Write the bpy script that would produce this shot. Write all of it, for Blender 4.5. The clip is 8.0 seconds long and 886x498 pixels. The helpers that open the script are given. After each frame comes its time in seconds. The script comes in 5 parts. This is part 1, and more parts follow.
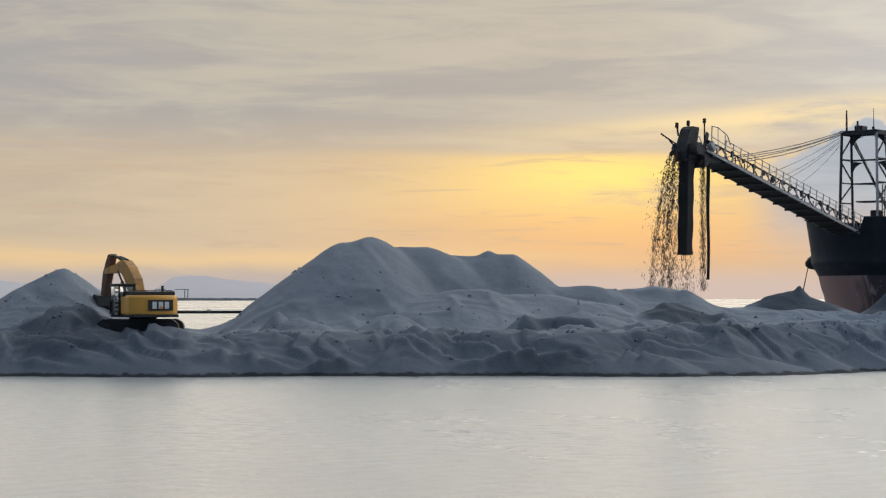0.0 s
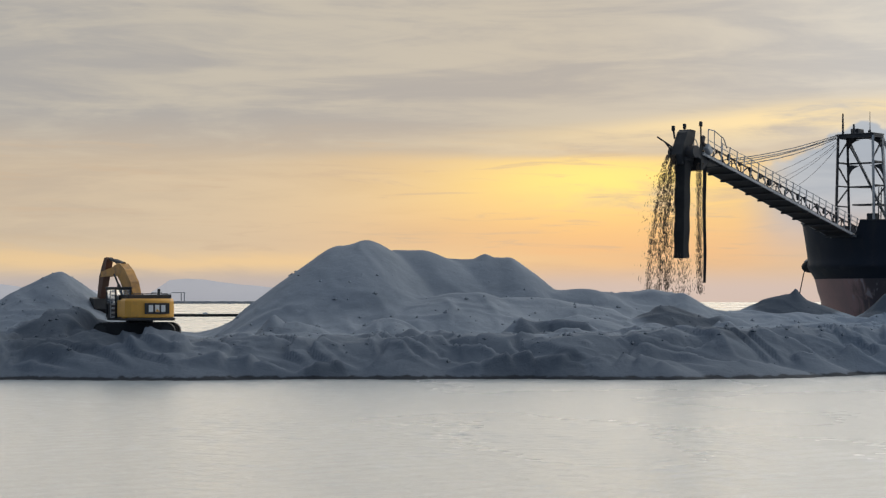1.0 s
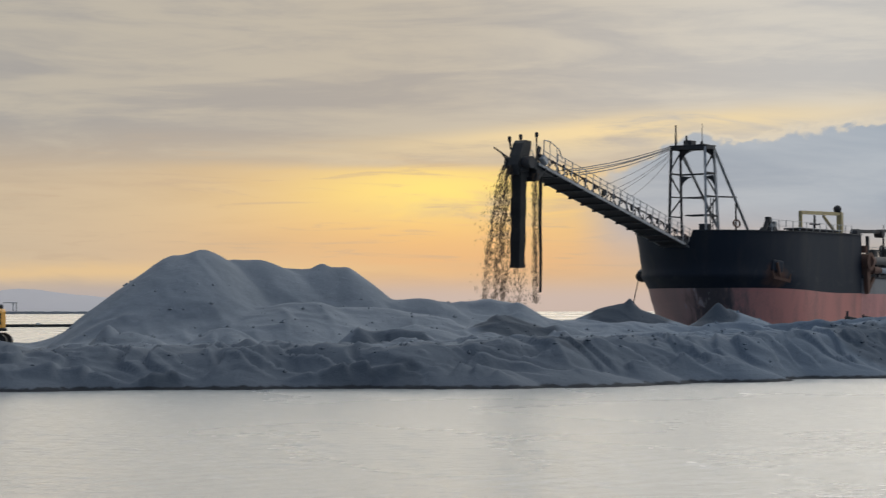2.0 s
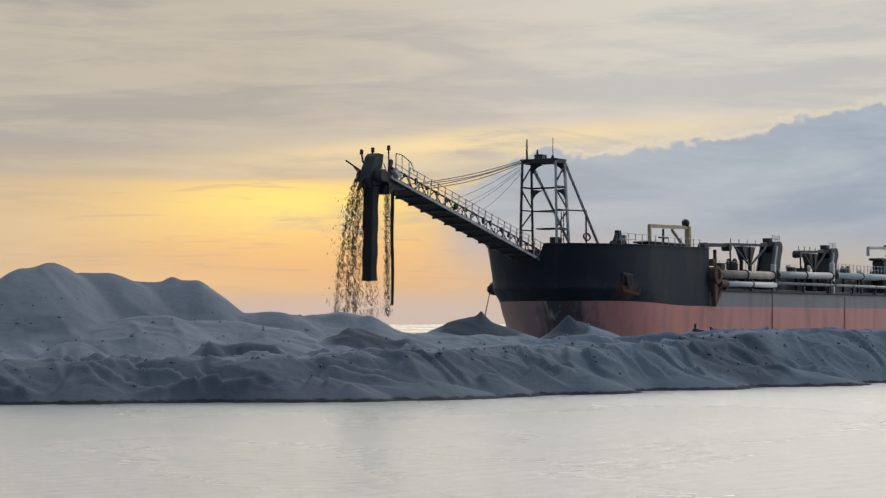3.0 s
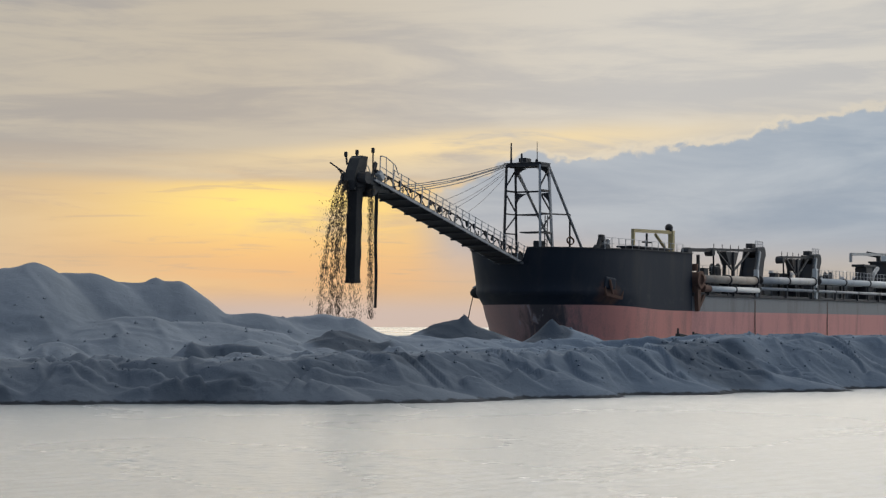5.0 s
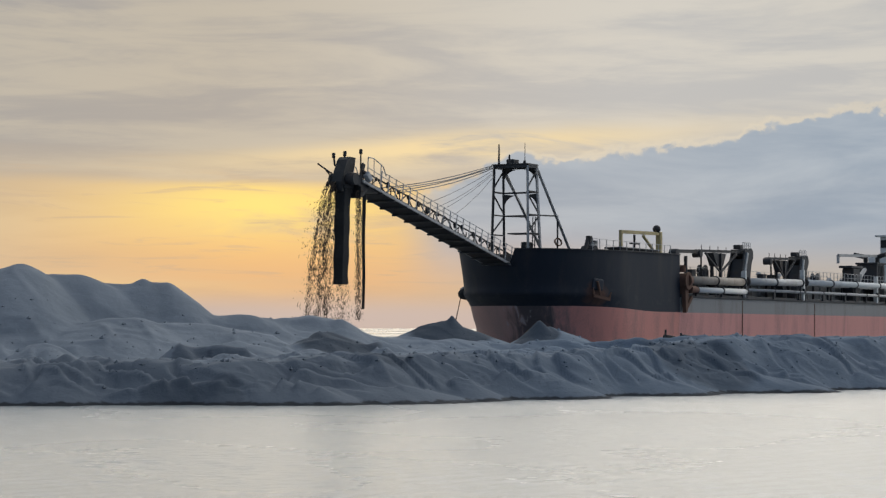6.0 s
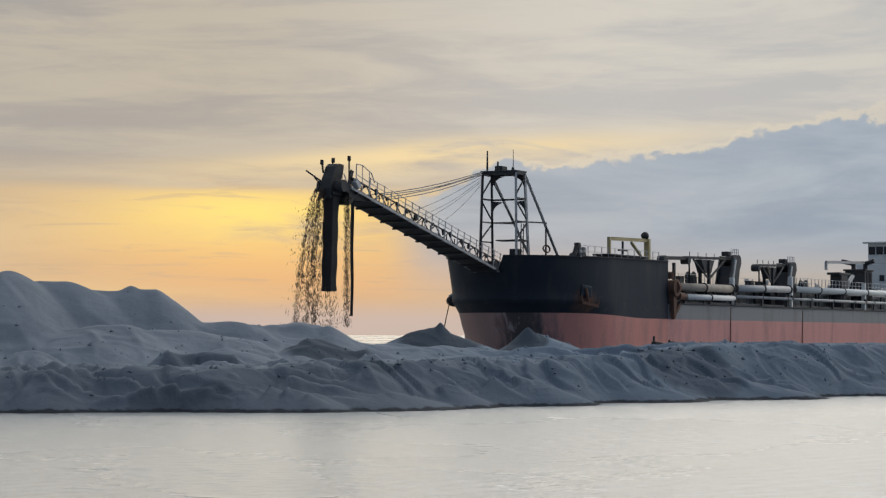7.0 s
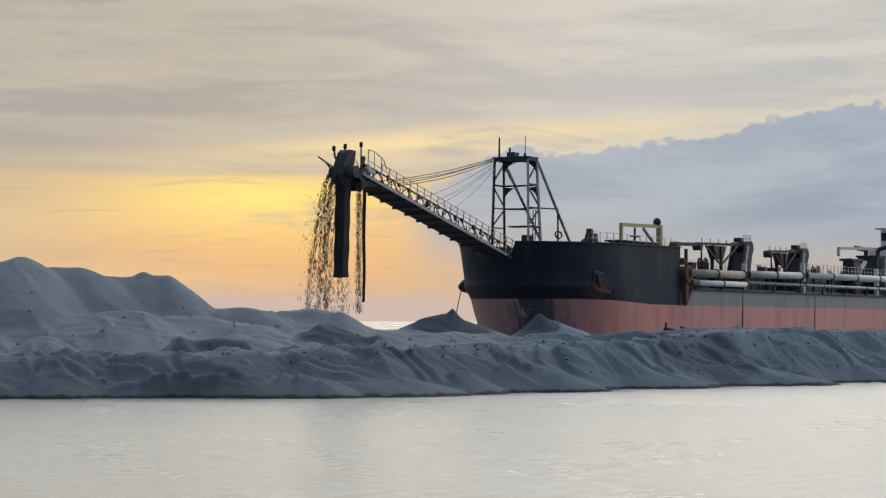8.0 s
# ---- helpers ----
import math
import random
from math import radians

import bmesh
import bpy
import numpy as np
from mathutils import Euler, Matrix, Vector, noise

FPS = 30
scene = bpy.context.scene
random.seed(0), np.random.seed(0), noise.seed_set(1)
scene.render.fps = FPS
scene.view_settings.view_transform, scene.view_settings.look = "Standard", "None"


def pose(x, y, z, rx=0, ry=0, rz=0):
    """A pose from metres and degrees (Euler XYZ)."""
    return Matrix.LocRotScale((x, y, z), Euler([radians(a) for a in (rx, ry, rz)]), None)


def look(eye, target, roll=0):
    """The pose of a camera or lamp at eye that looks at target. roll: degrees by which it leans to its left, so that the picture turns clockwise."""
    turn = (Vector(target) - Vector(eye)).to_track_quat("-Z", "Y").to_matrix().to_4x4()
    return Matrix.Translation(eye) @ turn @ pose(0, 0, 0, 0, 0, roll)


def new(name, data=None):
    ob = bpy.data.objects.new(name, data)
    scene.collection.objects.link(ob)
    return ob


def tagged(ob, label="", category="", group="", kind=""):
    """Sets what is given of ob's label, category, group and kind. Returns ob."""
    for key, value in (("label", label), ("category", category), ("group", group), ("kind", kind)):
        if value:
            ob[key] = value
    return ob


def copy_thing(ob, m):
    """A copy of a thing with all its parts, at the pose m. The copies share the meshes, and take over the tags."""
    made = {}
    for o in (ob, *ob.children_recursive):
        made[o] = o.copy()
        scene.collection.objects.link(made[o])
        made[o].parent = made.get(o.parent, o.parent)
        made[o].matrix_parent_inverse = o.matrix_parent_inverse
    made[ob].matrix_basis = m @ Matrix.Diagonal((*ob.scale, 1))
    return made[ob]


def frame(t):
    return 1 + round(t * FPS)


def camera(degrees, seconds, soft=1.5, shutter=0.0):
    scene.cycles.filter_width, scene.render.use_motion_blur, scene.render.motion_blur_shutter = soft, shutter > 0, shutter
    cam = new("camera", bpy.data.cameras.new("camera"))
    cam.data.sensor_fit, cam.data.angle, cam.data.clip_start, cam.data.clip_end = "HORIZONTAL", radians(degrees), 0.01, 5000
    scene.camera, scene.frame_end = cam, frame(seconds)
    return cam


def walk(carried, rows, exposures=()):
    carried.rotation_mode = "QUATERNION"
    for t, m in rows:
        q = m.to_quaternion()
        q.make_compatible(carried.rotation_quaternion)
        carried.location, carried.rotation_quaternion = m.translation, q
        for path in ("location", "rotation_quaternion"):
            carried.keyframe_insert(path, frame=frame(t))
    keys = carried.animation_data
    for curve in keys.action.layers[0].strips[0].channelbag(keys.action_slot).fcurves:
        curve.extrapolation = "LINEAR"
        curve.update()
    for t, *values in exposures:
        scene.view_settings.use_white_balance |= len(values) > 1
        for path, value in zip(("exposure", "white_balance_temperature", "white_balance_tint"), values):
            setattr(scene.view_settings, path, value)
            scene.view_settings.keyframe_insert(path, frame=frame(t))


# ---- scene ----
# ---------------------------------------------------------------- camera
cam = camera(25.25, 8.0, soft=1.3, shutter=0.25)
EYE_HEIGHT = 4.6


def aim(yaw, tilt, roll):
    """The camera on its quay, turned yaw degrees to the right and tilted up."""
    return pose(0, 0, EYE_HEIGHT, 90 + tilt, 0, -yaw) @ pose(0, 0, 0, 0, 0, roll)


walk(cam, [
    (0.0, aim(0.0, 1.391, 0.0)), (0.5, aim(0.048, 1.411, -0.014)), (1.0, aim(0.102, 1.482, -0.009)),
    (1.2, aim(0.143, 1.505, 0.0)), (1.5, aim(1.35, 1.543, -0.021)), (1.8, aim(3.569, 1.611, -0.037)),
    (2.0, aim(4.821, 1.76, -0.096)), (2.2, aim(5.905, 1.879, -0.099)), (2.6, aim(7.80, 2.02, -0.13)),
    (2.9, aim(8.86, 2.11, -0.18)), (3.3, aim(9.486, 2.155, -0.2)), (3.5, aim(9.495, 2.168, -0.15)),
    (4.0, aim(9.533, 2.134, 0.18)), (4.5, aim(9.577, 2.203, 0.233)), (5.8, aim(9.726, 2.218, 0.19)),
    (6.0, aim(9.94, 2.25, 0.22)), (6.5, aim(10.237, 2.382, 0.181)), (7.0, aim(10.276, 2.449, 0.187)),
    (7.5, aim(10.187, 2.372, 0.158)), (8.0, aim(9.93, 2.045, 0.203)),
], exposures=[(0.0, -0.03), (1.5, -0.03), (2.0, -0.17), (2.7, -0.13), (3.5, -0.09), (4.7, -0.10), (6.0, -0.14), (7.0, -0.16), (8.0, -0.11)])

# ---------------------------------------------------------------- sky and sun
world = bpy.data.worlds.new("sky")
scene.world = world
world.use_nodes = True
wt = world.node_tree
wt.nodes.clear()


class Graph:
    """Short ways to lay shader nodes."""

    def __init__(self, tree):
        self.tree = tree

    def node(self, kind):
        return self.tree.nodes.new(kind)

    def put(self, value, socket):
        if isinstance(value, bpy.types.NodeSocket):
            self.tree.links.new(value, socket)
        else:
            socket.default_value = value

    def math(self, op, a, b=0.0, c=0.0, clamp=False):
        n = self.node("ShaderNodeMath")
        n.operation, n.use_clamp = op, clamp
        for value, socket in zip((a, b, c), n.inputs):
            self.put(value, socket)
        return n.outputs[0]

    def mix(self, fac, a, b, blend="MIX"):
        n = self.node("ShaderNodeMix")
        n.data_type, n.blend_type = "RGBA", blend
        self.put(fac, n.inputs[0])
        for value, socket in ((a, n.inputs[6]), (b, n.inputs[7])):
            self.put(value if isinstance(value, bpy.types.NodeSocket) else (*value, 1), socket)
        return n.outputs[2]

    def ramp(self, fac, stops, ease="EASE"):
        n = self.node("ShaderNodeValToRGB")
        n.color_ramp.interpolation = ease
        e = n.color_ramp.elements
        while len(e) < len(stops):
            e.new(0.5)
        for el, (at, col) in zip(e, stops):
            el.position = at
            el.color = (*col, 1) if isinstance(col, tuple) else (col, col, col, 1)
        self.put(fac, n.inputs[0])
        return n.outputs[0]

    def step(self, x, lo, hi):
        n = self.node("ShaderNodeMapRange")
        n.interpolation_type = "SMOOTHSTEP"
        for value, socket in zip((x, lo, hi, 0.0, 1.0), n.inputs):
            self.put(value, socket)
        return n.outputs[0]

    def noise(self, vector, scale, detail=4.0, rough=0.5, warp=0.0):
        n = self.node("ShaderNodeTexNoise")
        self.put(vector, n.inputs["Vector"])
        n.inputs["Scale"].default_value, n.inputs["Detail"].default_value = scale, detail
        n.inputs["Roughness"].default_value, n.inputs["Distortion"].default_value = rough, warp
        return n.outputs[0]

    def vec(self, x, y, z=0.0):
        n = self.node("ShaderNodeCombineXYZ")
        for value, socket in zip((x, y, z), n.inputs):
            self.put(value, socket)
        return n.outputs[0]


g = Graph(wt)
way = g.node("ShaderNodeTexCoord").outputs["Generated"]
sep = g.node("ShaderNodeSeparateXYZ")
wt.links.new(way, sep.inputs[0])
DEG = 180 / math.pi
azi = g.math("MULTIPLY", g.math("ARCTAN2", sep.outputs[0], sep.outputs[1]), DEG)   # degrees right of north
ele = g.math("MULTIPLY", g.math("ARCSINE", sep.outputs[2]), DEG)                   # degrees above the horizon

SUN_AZ, SUN_EL = 5.0, 6.0


def bell(x, centre, width):
    return g.math("POWER", g.math("DIVIDE", g.math("SUBTRACT", x, centre), width), 2.0)


def pool(a, aw, e, ew, x, y):
    """A soft patch of sky round azimuth a, elevation e."""
    return g.math("EXPONENT", g.math("MULTIPLY", g.math("ADD", bell(x, a, aw), bell(y, e, ew)), -1.0))


def field(ka, ke, seed, detail=5, rough=0.55, warp=0.5):
    return g.noise(g.vec(g.math("MULTIPLY", azi, ka), g.math("MULTIPLY", ele, ke), seed), 1.0, detail, rough, warp)


# clear air behind the clouds: the physical sky with a low evening sun
air = g.node("ShaderNodeTexSky")
air.sky_type, air.sun_disc = "NISHITA", False
air.sun_elevation, air.sun_rotation, air.dust_density = radians(SUN_EL), radians(SUN_AZ), 3.0
# high veil in long streaks, grey where thick and cream where thin
broad, thin = field(0.075, 0.55, 3.1, 6, 0.6, 0.9), field(0.2, 1.35, 8.4, 6, 0.62, 0.8)
lift = g.math("ADD", g.math("MULTIPLY", g.math("SUBTRACT", broad, 0.5), 1.6), g.math("MULTIPLY", g.math("SUBTRACT", thin, 0.5), 0.8))
wav = g.math("ADD", ele, lift)
thick = g.step(g.math("ADD", g.math("MULTIPLY", broad, 0.62), g.math("MULTIPLY", thin, 0.38)), 0.39, 0.61)
east = g.step(azi, 2.0, 17.0)
grey = g.mix(east, (0.405, 0.395, 0.385), (0.565, 0.565, 0.56))
cream = g.mix(east, (0.54, 0.50, 0.43), (0.71, 0.68, 0.62))
sky_col = g.mix(thick, grey, cream)
# lower veil, tan, then a burning strip and haze at the horizon
tan = g.mix(thick, (0.55, 0.46, 0.36), (0.65, 0.535, 0.395))
sky_col = g.mix(g.step(wav, 5.4, 3.6), sky_col, tan)
glow_edge = g.math("ADD", ele, g.math("MULTIPLY", lift, 0.35))
under = g.step(glow_edge, 4.35, 3.95)
warm = pool(5.0, 7.5, 2.5, 2.3, azi, wav)
sky_col = g.mix(g.math("MULTIPLY", g.math("MULTIPLY", warm, under), 0.95), sky_col, g.mix(g.step(ele, 1.0, 3.2), (0.92, 0.505, 0.225), (1.02, 0.655, 0.245)))
core = g.math("MULTIPLY", pool(4.7, 3.4, 3.45, 0.75, azi, glow_edge), under)
sky_col = g.mix(g.math("MULTIPLY", core, 0.95), sky_col, (1.12, 0.86, 0.25))
strip = g.math("MULTIPLY", g.math("EXPONENT", g.math("MULTIPLY", bell(wav, 1.15, 0.42), -1.0)), g.step(azi, 9.0, -2.0))
sky_col = g.mix(g.math("MULTIPLY", strip, 0.75), sky_col, (0.90, 0.63, 0.33))
sky_col = g.mix(g.step(ele, 1.15, 0.25), sky_col, g.mix(g.step(azi, -4.0, 6.0), (0.52, 0.46, 0.45), (0.66, 0.53, 0.47)))
# a smear of low cloud beside the glow
smear = g.math("MULTIPLY", pool(6.8, 2.6, 2.85, 0.36, azi, wav), g.step(field(0.5, 1.4, 2.2), 0.36, 0.6))
sky_col = g.mix(g.math("MULTIPLY", smear, 0.75), sky_col, (0.60, 0.47, 0.37))
# thin dusky streaks lying across the glow
streak = g.math("MULTIPLY", g.step(field(0.28, 2.7, 6.6, 6, 0.6, 0.7), 0.53, 0.68), g.math("MULTIPLY", g.step(ele, 0.9, 1.5), g.step(ele, 5.2, 4.0)))
sky_col = g.mix(g.math("MULTIPLY", streak, 0.5), sky_col, (0.60, 0.46, 0.33))
# bright gap above the cloud bank
gap_el = g.math("SUBTRACT", ele, g.math("MULTIPLY", g.math("SUBTRACT", azi, 8.5), 0.07))
gap = g.math("MULTIPLY", pool(10.0, 7.0, 5.05, 0.42, azi, g.math("ADD", gap_el, g.math("MULTIPLY", lift, 0.5))), g.step(thin, 0.25, 0.55))
sky_col = g.mix(g.math("MULTIPLY", gap, 0.95), sky_col, (0.98, 0.77, 0.43))
# blue-grey cumulus bank with a lumpy rim
lump = g.math("ADD", g.math("MULTIPLY", field(0.6, 0.8, 1.7, 4, 0.55, 0.0), 0.62), g.math("MULTIPLY", field(1.9, 2.4, 4.7, 4, 0.5, 0.3), 0.38))
rim = g.math("ADD", g.math("ADD", 4.55, g.math("MULTIPLY", g.math("SUBTRACT", azi, 12.3), 0.168)),
             g.math("MULTIPLY", g.math("SUBTRACT", lump, 0.5), 2.0))
crown = g.math("MULTIPLY", g.math("EXPONENT", g.math("MULTIPLY", bell(azi, 12.0, 0.75), -1.0)), 0.55)
depth = g.math("SUBTRACT", g.math("ADD", rim, crown), ele)
bank_mask = g.math("MULTIPLY", g.step(depth, -0.12, 0.2), g.step(azi, 8.4, 10.4))
bank_mask = g.math("MULTIPLY", bank_mask, g.step(ele, 0.6, 2.6))
fold = field(0.16, 0.8, 5.0, 6, 0.6, 0.4)
bank_col = g.mix(g.step(fold, 0.26, 0.74), (0.31, 0.395, 0.50), (0.47, 0.54, 0.615))
bank_col = g.mix(g.step(ele, 3.2, 1.6), bank_col, g.mix(g.step(azi, 11.0, 18.0), (0.56, 0.50, 0.49), (0.47, 0.49, 0.53)))
sky_col = g.mix(g.math("MULTIPLY", bank_mask, 0.95), sky_col, bank_col)
edge = g.math("MULTIPLY", g.math("MULTIPLY", g.step(depth, -0.22, -0.02), g.step(depth, 0.12, 0.0)), g.step(azi, 10.5, 12.5))
sky_col = g.mix(g.math("MULTIPLY", edge, 0.4), sky_col, (0.90, 0.78, 0.58))
# overhead the overcast is brighter; behind the viewer it is a dim dusk blue
over = g.math("MULTIPLY", g.step(ele, 9.4, 17.0), g.step(ele, 88.0, 40.0))
sky_col = g.mix(over, sky_col, g.mix(g.step(azi, -4.0, 24.0), (0.86, 0.92, 0.97), (2.4, 2.4, 2.34)))
sky_col = g.mix(g.step(ele, 35.0, 75.0), sky_col, (0.52, 0.58, 0.67))
away = g.math("MAXIMUM", g.step(g.math("SUBTRACT", SUN_AZ, azi), 45.0, 120.0), g.step(g.math("SUBTRACT", azi, SUN_AZ), 65.0, 135.0))
sky_col = g.mix(g.math("MULTIPLY", away, g.step(ele, 80.0, 45.0)), sky_col, (0.15, 0.215, 0.32))
veil_light = g.node("ShaderNodeBackground")
wt.links.new(sky_col, veil_light.inputs[0])
veil_light.inputs[1].default_value = 1.0
air_light = g.node("ShaderNodeBackground")
wt.links.new(air.outputs[0], air_light.inputs[0])
air_light.inputs[1].default_value = 0.05
both = g.node("ShaderNodeMixShader")
both.inputs[0].default_value = 0.97
wt.links.new(air_light.outputs[0], both.inputs[1])
wt.links.new(veil_light.outputs[0], both.inputs[2])
wt.links.new(both.outputs[0], g.node("ShaderNodeOutputWorld").inputs[0])

# the sun itself is lost in cloud: a broad, weak, warm light
sun = new("sun", bpy.data.lights.new("sun", "SUN"))
sun.data.energy, sun.data.angle, sun.data.color = 0.5, radians(50), (1.0, 0.82, 0.58)
sun.matrix_world = look((math.sin(radians(SUN_AZ)) * 100, math.cos(radians(SUN_AZ)) * 100, math.tan(radians(SUN_EL)) * 100), (0, 0, 0))


# ---------------------------------------------------------------- materials
def material(name, build):
    m = bpy.data.materials.new(name)
    m.use_nodes = True
    t = m.node_tree
    t.nodes.clear()
    gr = Graph(t)
    b = gr.node("ShaderNodeBsdfPrincipled")
    t.links.new(b.outputs[0], gr.node("ShaderNodeOutputMaterial").inputs[0])
    build(gr, b)
    return m


def place(gr):
    return gr.node("ShaderNodeTexCoord").outputs["Object"]


def spread(gr, vector, sx, sy, sz):
    n = gr.node("ShaderNodeMapping")
    gr.put(vector, n.inputs[0])
    n.inputs["Scale"].default_value = (sx, sy, sz)
    return n.outputs[0]


def relief(gr, b, height, strength, distance):
    n = gr.node("ShaderNodeBump")
    n.inputs["Strength"].default_value, n.inputs["Distance"].default_value = strength, distance
    gr.put(height, n.inputs["Height"])
    gr.put(n.outputs[0], b.inputs["Normal"])


def worn(name, col, dirt, rough=0.6, metal=0.0, amount=0.45, size=1.0, streak=False):
    """Paint or metal with stains at two sizes; streak: runs down the sides."""
    def build(gr, b):
        p = place(gr)
        big = gr.noise(spread(gr, p, 0.9, 0.9, 0.18) if streak else p, 0.6 * size, 5, 0.6, 0.4)
        small = gr.noise(p, 7.0 * size, 4, 0.6)
        f = gr.step(gr.math("ADD", gr.math("MULTIPLY", big, 0.7), gr.math("MULTIPLY", small, 0.3)), 0.62 - amount * 0.3, 0.78)
        gr.put(gr.mix(f, col, dirt), b.inputs["Base Color"])
        gr.put(gr.math("ADD", rough - 0.1, gr.math("MULTIPLY", small, 0.25)), b.inputs["Roughness"])
        b.inputs["Metallic"].default_value = metal
        relief(gr, b, gr.math("ADD", big, gr.math("MULTIPLY", small, 0.3)), 0.25, 0.02)
    return material(name, build)


def sand_build(gr, b):
    p = place(gr)
    at = gr.node("ShaderNodeSeparateXYZ")
    gr.put(p, at.inputs[0])
    big = gr.noise(p, 0.16, 5, 0.6, 0.6)
    mid = gr.noise(p, 1.3, 5, 0.62, 0.3)
    grain = gr.noise(p, 14.0, 3, 0.7)
    base = gr.mix(gr.step(big, 0.32, 0.68), (0.176, 0.202, 0.234), (0.230, 0.258, 0.292))
    base = gr.mix(gr.math("MULTIPLY", gr.step(mid, 0.5, 0.78), 0.22), base, (0.13, 0.146, 0.166))
    # darker sand along the water's edge, ragged border, weaker to the right
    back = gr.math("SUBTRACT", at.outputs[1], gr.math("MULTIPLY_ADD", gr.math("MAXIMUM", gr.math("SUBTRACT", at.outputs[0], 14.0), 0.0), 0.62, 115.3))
    ragged = gr.noise(spread(gr, p, 0.22, 0.22, 0.6), 1.0, 5, 0.6, 1.0)
    front_dark = gr.step(gr.math("ADD", back, gr.math("MULTIPLY", gr.math("SUBTRACT", ragged, 0.5), 8.0)), 7.5, 5.0)
    # along the ship the sand turns bluer
    base = gr.mix(gr.math("MULTIPLY", gr.step(gr.math("MULTIPLY_ADD", ragged, 8.0, at.outputs[0]), 18.0, 40.0), 0.65), base, (0.140, 0.188, 0.250))
    front_dark = gr.math("MULTIPLY", front_dark, gr.math("MULTIPLY_ADD", gr.step(at.outputs[0], 12.0, 34.0), -0.30, 0.62))
    base = gr.mix(front_dark, base, (0.082, 0.100, 0.126))
    # dark patches: spilled loads on two cones, under the sleeve and by the digger
    # the rest paint shade on slumped load fronts and in the far face's hollow
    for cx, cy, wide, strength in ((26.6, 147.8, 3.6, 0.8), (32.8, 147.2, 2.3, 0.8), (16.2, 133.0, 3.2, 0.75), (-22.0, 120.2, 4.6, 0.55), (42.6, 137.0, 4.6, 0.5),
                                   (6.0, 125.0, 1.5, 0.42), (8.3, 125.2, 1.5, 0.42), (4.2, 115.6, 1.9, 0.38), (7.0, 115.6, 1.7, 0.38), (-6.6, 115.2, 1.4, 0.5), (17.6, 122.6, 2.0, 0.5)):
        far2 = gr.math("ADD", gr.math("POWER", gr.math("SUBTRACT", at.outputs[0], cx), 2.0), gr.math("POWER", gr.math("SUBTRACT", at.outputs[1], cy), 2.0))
        spill_shade = gr.step(gr.math("ADD", far2, gr.math("MULTIPLY", gr.math("SUBTRACT", ragged, 0.5), 2.2 * wide)), wide * wide, wide * wide * 0.6)
        base = gr.mix(gr.math("MULTIPLY", spill_shade, strength), base, (0.040, 0.051, 0.068))
    # thin dark lines from noise, painted to look like shaded crevices
    crevice_noise = gr.noise(spread(gr, p, 0.30, 0.30, 0.85), 1.0, 5, 0.58, 1.3)
    low = gr.step(gr.math("ADD", back, gr.math("MULTIPLY", gr.math("SUBTRACT", ragged, 0.5), 10.0)), 19.0, 9.0)
    crevice_shade = gr.math("MULTIPLY", gr.step(gr.math("ABSOLUTE", gr.math("SUBTRACT", crevice_noise, 0.47)), 0.016, 0.004), gr.step(mid, 0.40, 0.52))
    base = gr.mix(gr.math("MULTIPLY", gr.math("MULTIPLY", crevice_shade, low), 0.3), base, (0.08, 0.095, 0.115))
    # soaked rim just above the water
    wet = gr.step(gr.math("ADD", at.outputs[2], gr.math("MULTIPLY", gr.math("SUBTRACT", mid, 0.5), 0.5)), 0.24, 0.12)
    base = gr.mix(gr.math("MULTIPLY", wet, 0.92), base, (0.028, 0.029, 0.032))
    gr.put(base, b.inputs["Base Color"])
    b.inputs["Roughness"].default_value = 0.95
    b.inputs["Specular IOR Level"].default_value = 0.2
    relief(gr, b, gr.math("ADD", gr.math("MULTIPLY", mid, 0.5), gr.math("MULTIPLY", grain, 0.04)), 1.0, 0.13)


def water_build(gr, b):
    p = place(gr)
    swell = gr.noise(spread(gr, p, 0.16, 0.4, 1), 1.0, 3, 0.5, 0.3)
    chop = gr.noise(spread(gr, p, 0.9, 2.4, 1), 1.0, 4, 0.6, 0.4)
    ripple = gr.noise(spread(gr, p, 4.0, 9.0, 1), 1.0, 3, 0.6)
    patch = gr.noise(spread(gr, p, 0.02, 0.012, 1), 1.0, 3, 0.5)
    b.inputs["Base Color"].default_value = (0.28, 0.30, 0.30, 1)
    gr.put(gr.math("ADD", 0.2, gr.math("MULTIPLY", patch, 0.14)), b.inputs["Roughness"])
    b.inputs["IOR"].default_value = 1.333
    h = gr.math("ADD", gr.math("MULTIPLY", swell, 0.35), gr.math("ADD", gr.math("MULTIPLY", chop, 0.55), gr.math("MULTIPLY", ripple, 0.16)))
    relief(gr, b, h, 0.9, 0.13)


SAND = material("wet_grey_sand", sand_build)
WATER = material("rippled_sea", water_build)
BLACK = worn("black_hull_paint", (0.018, 0.025, 0.039), (0.045, 0.038, 0.036), 0.6, streak=True)
RED = worn("red_antifouling", (0.68, 0.315, 0.285), (0.42, 0.21, 0.19), 0.75, streak=True, amount=0.6)


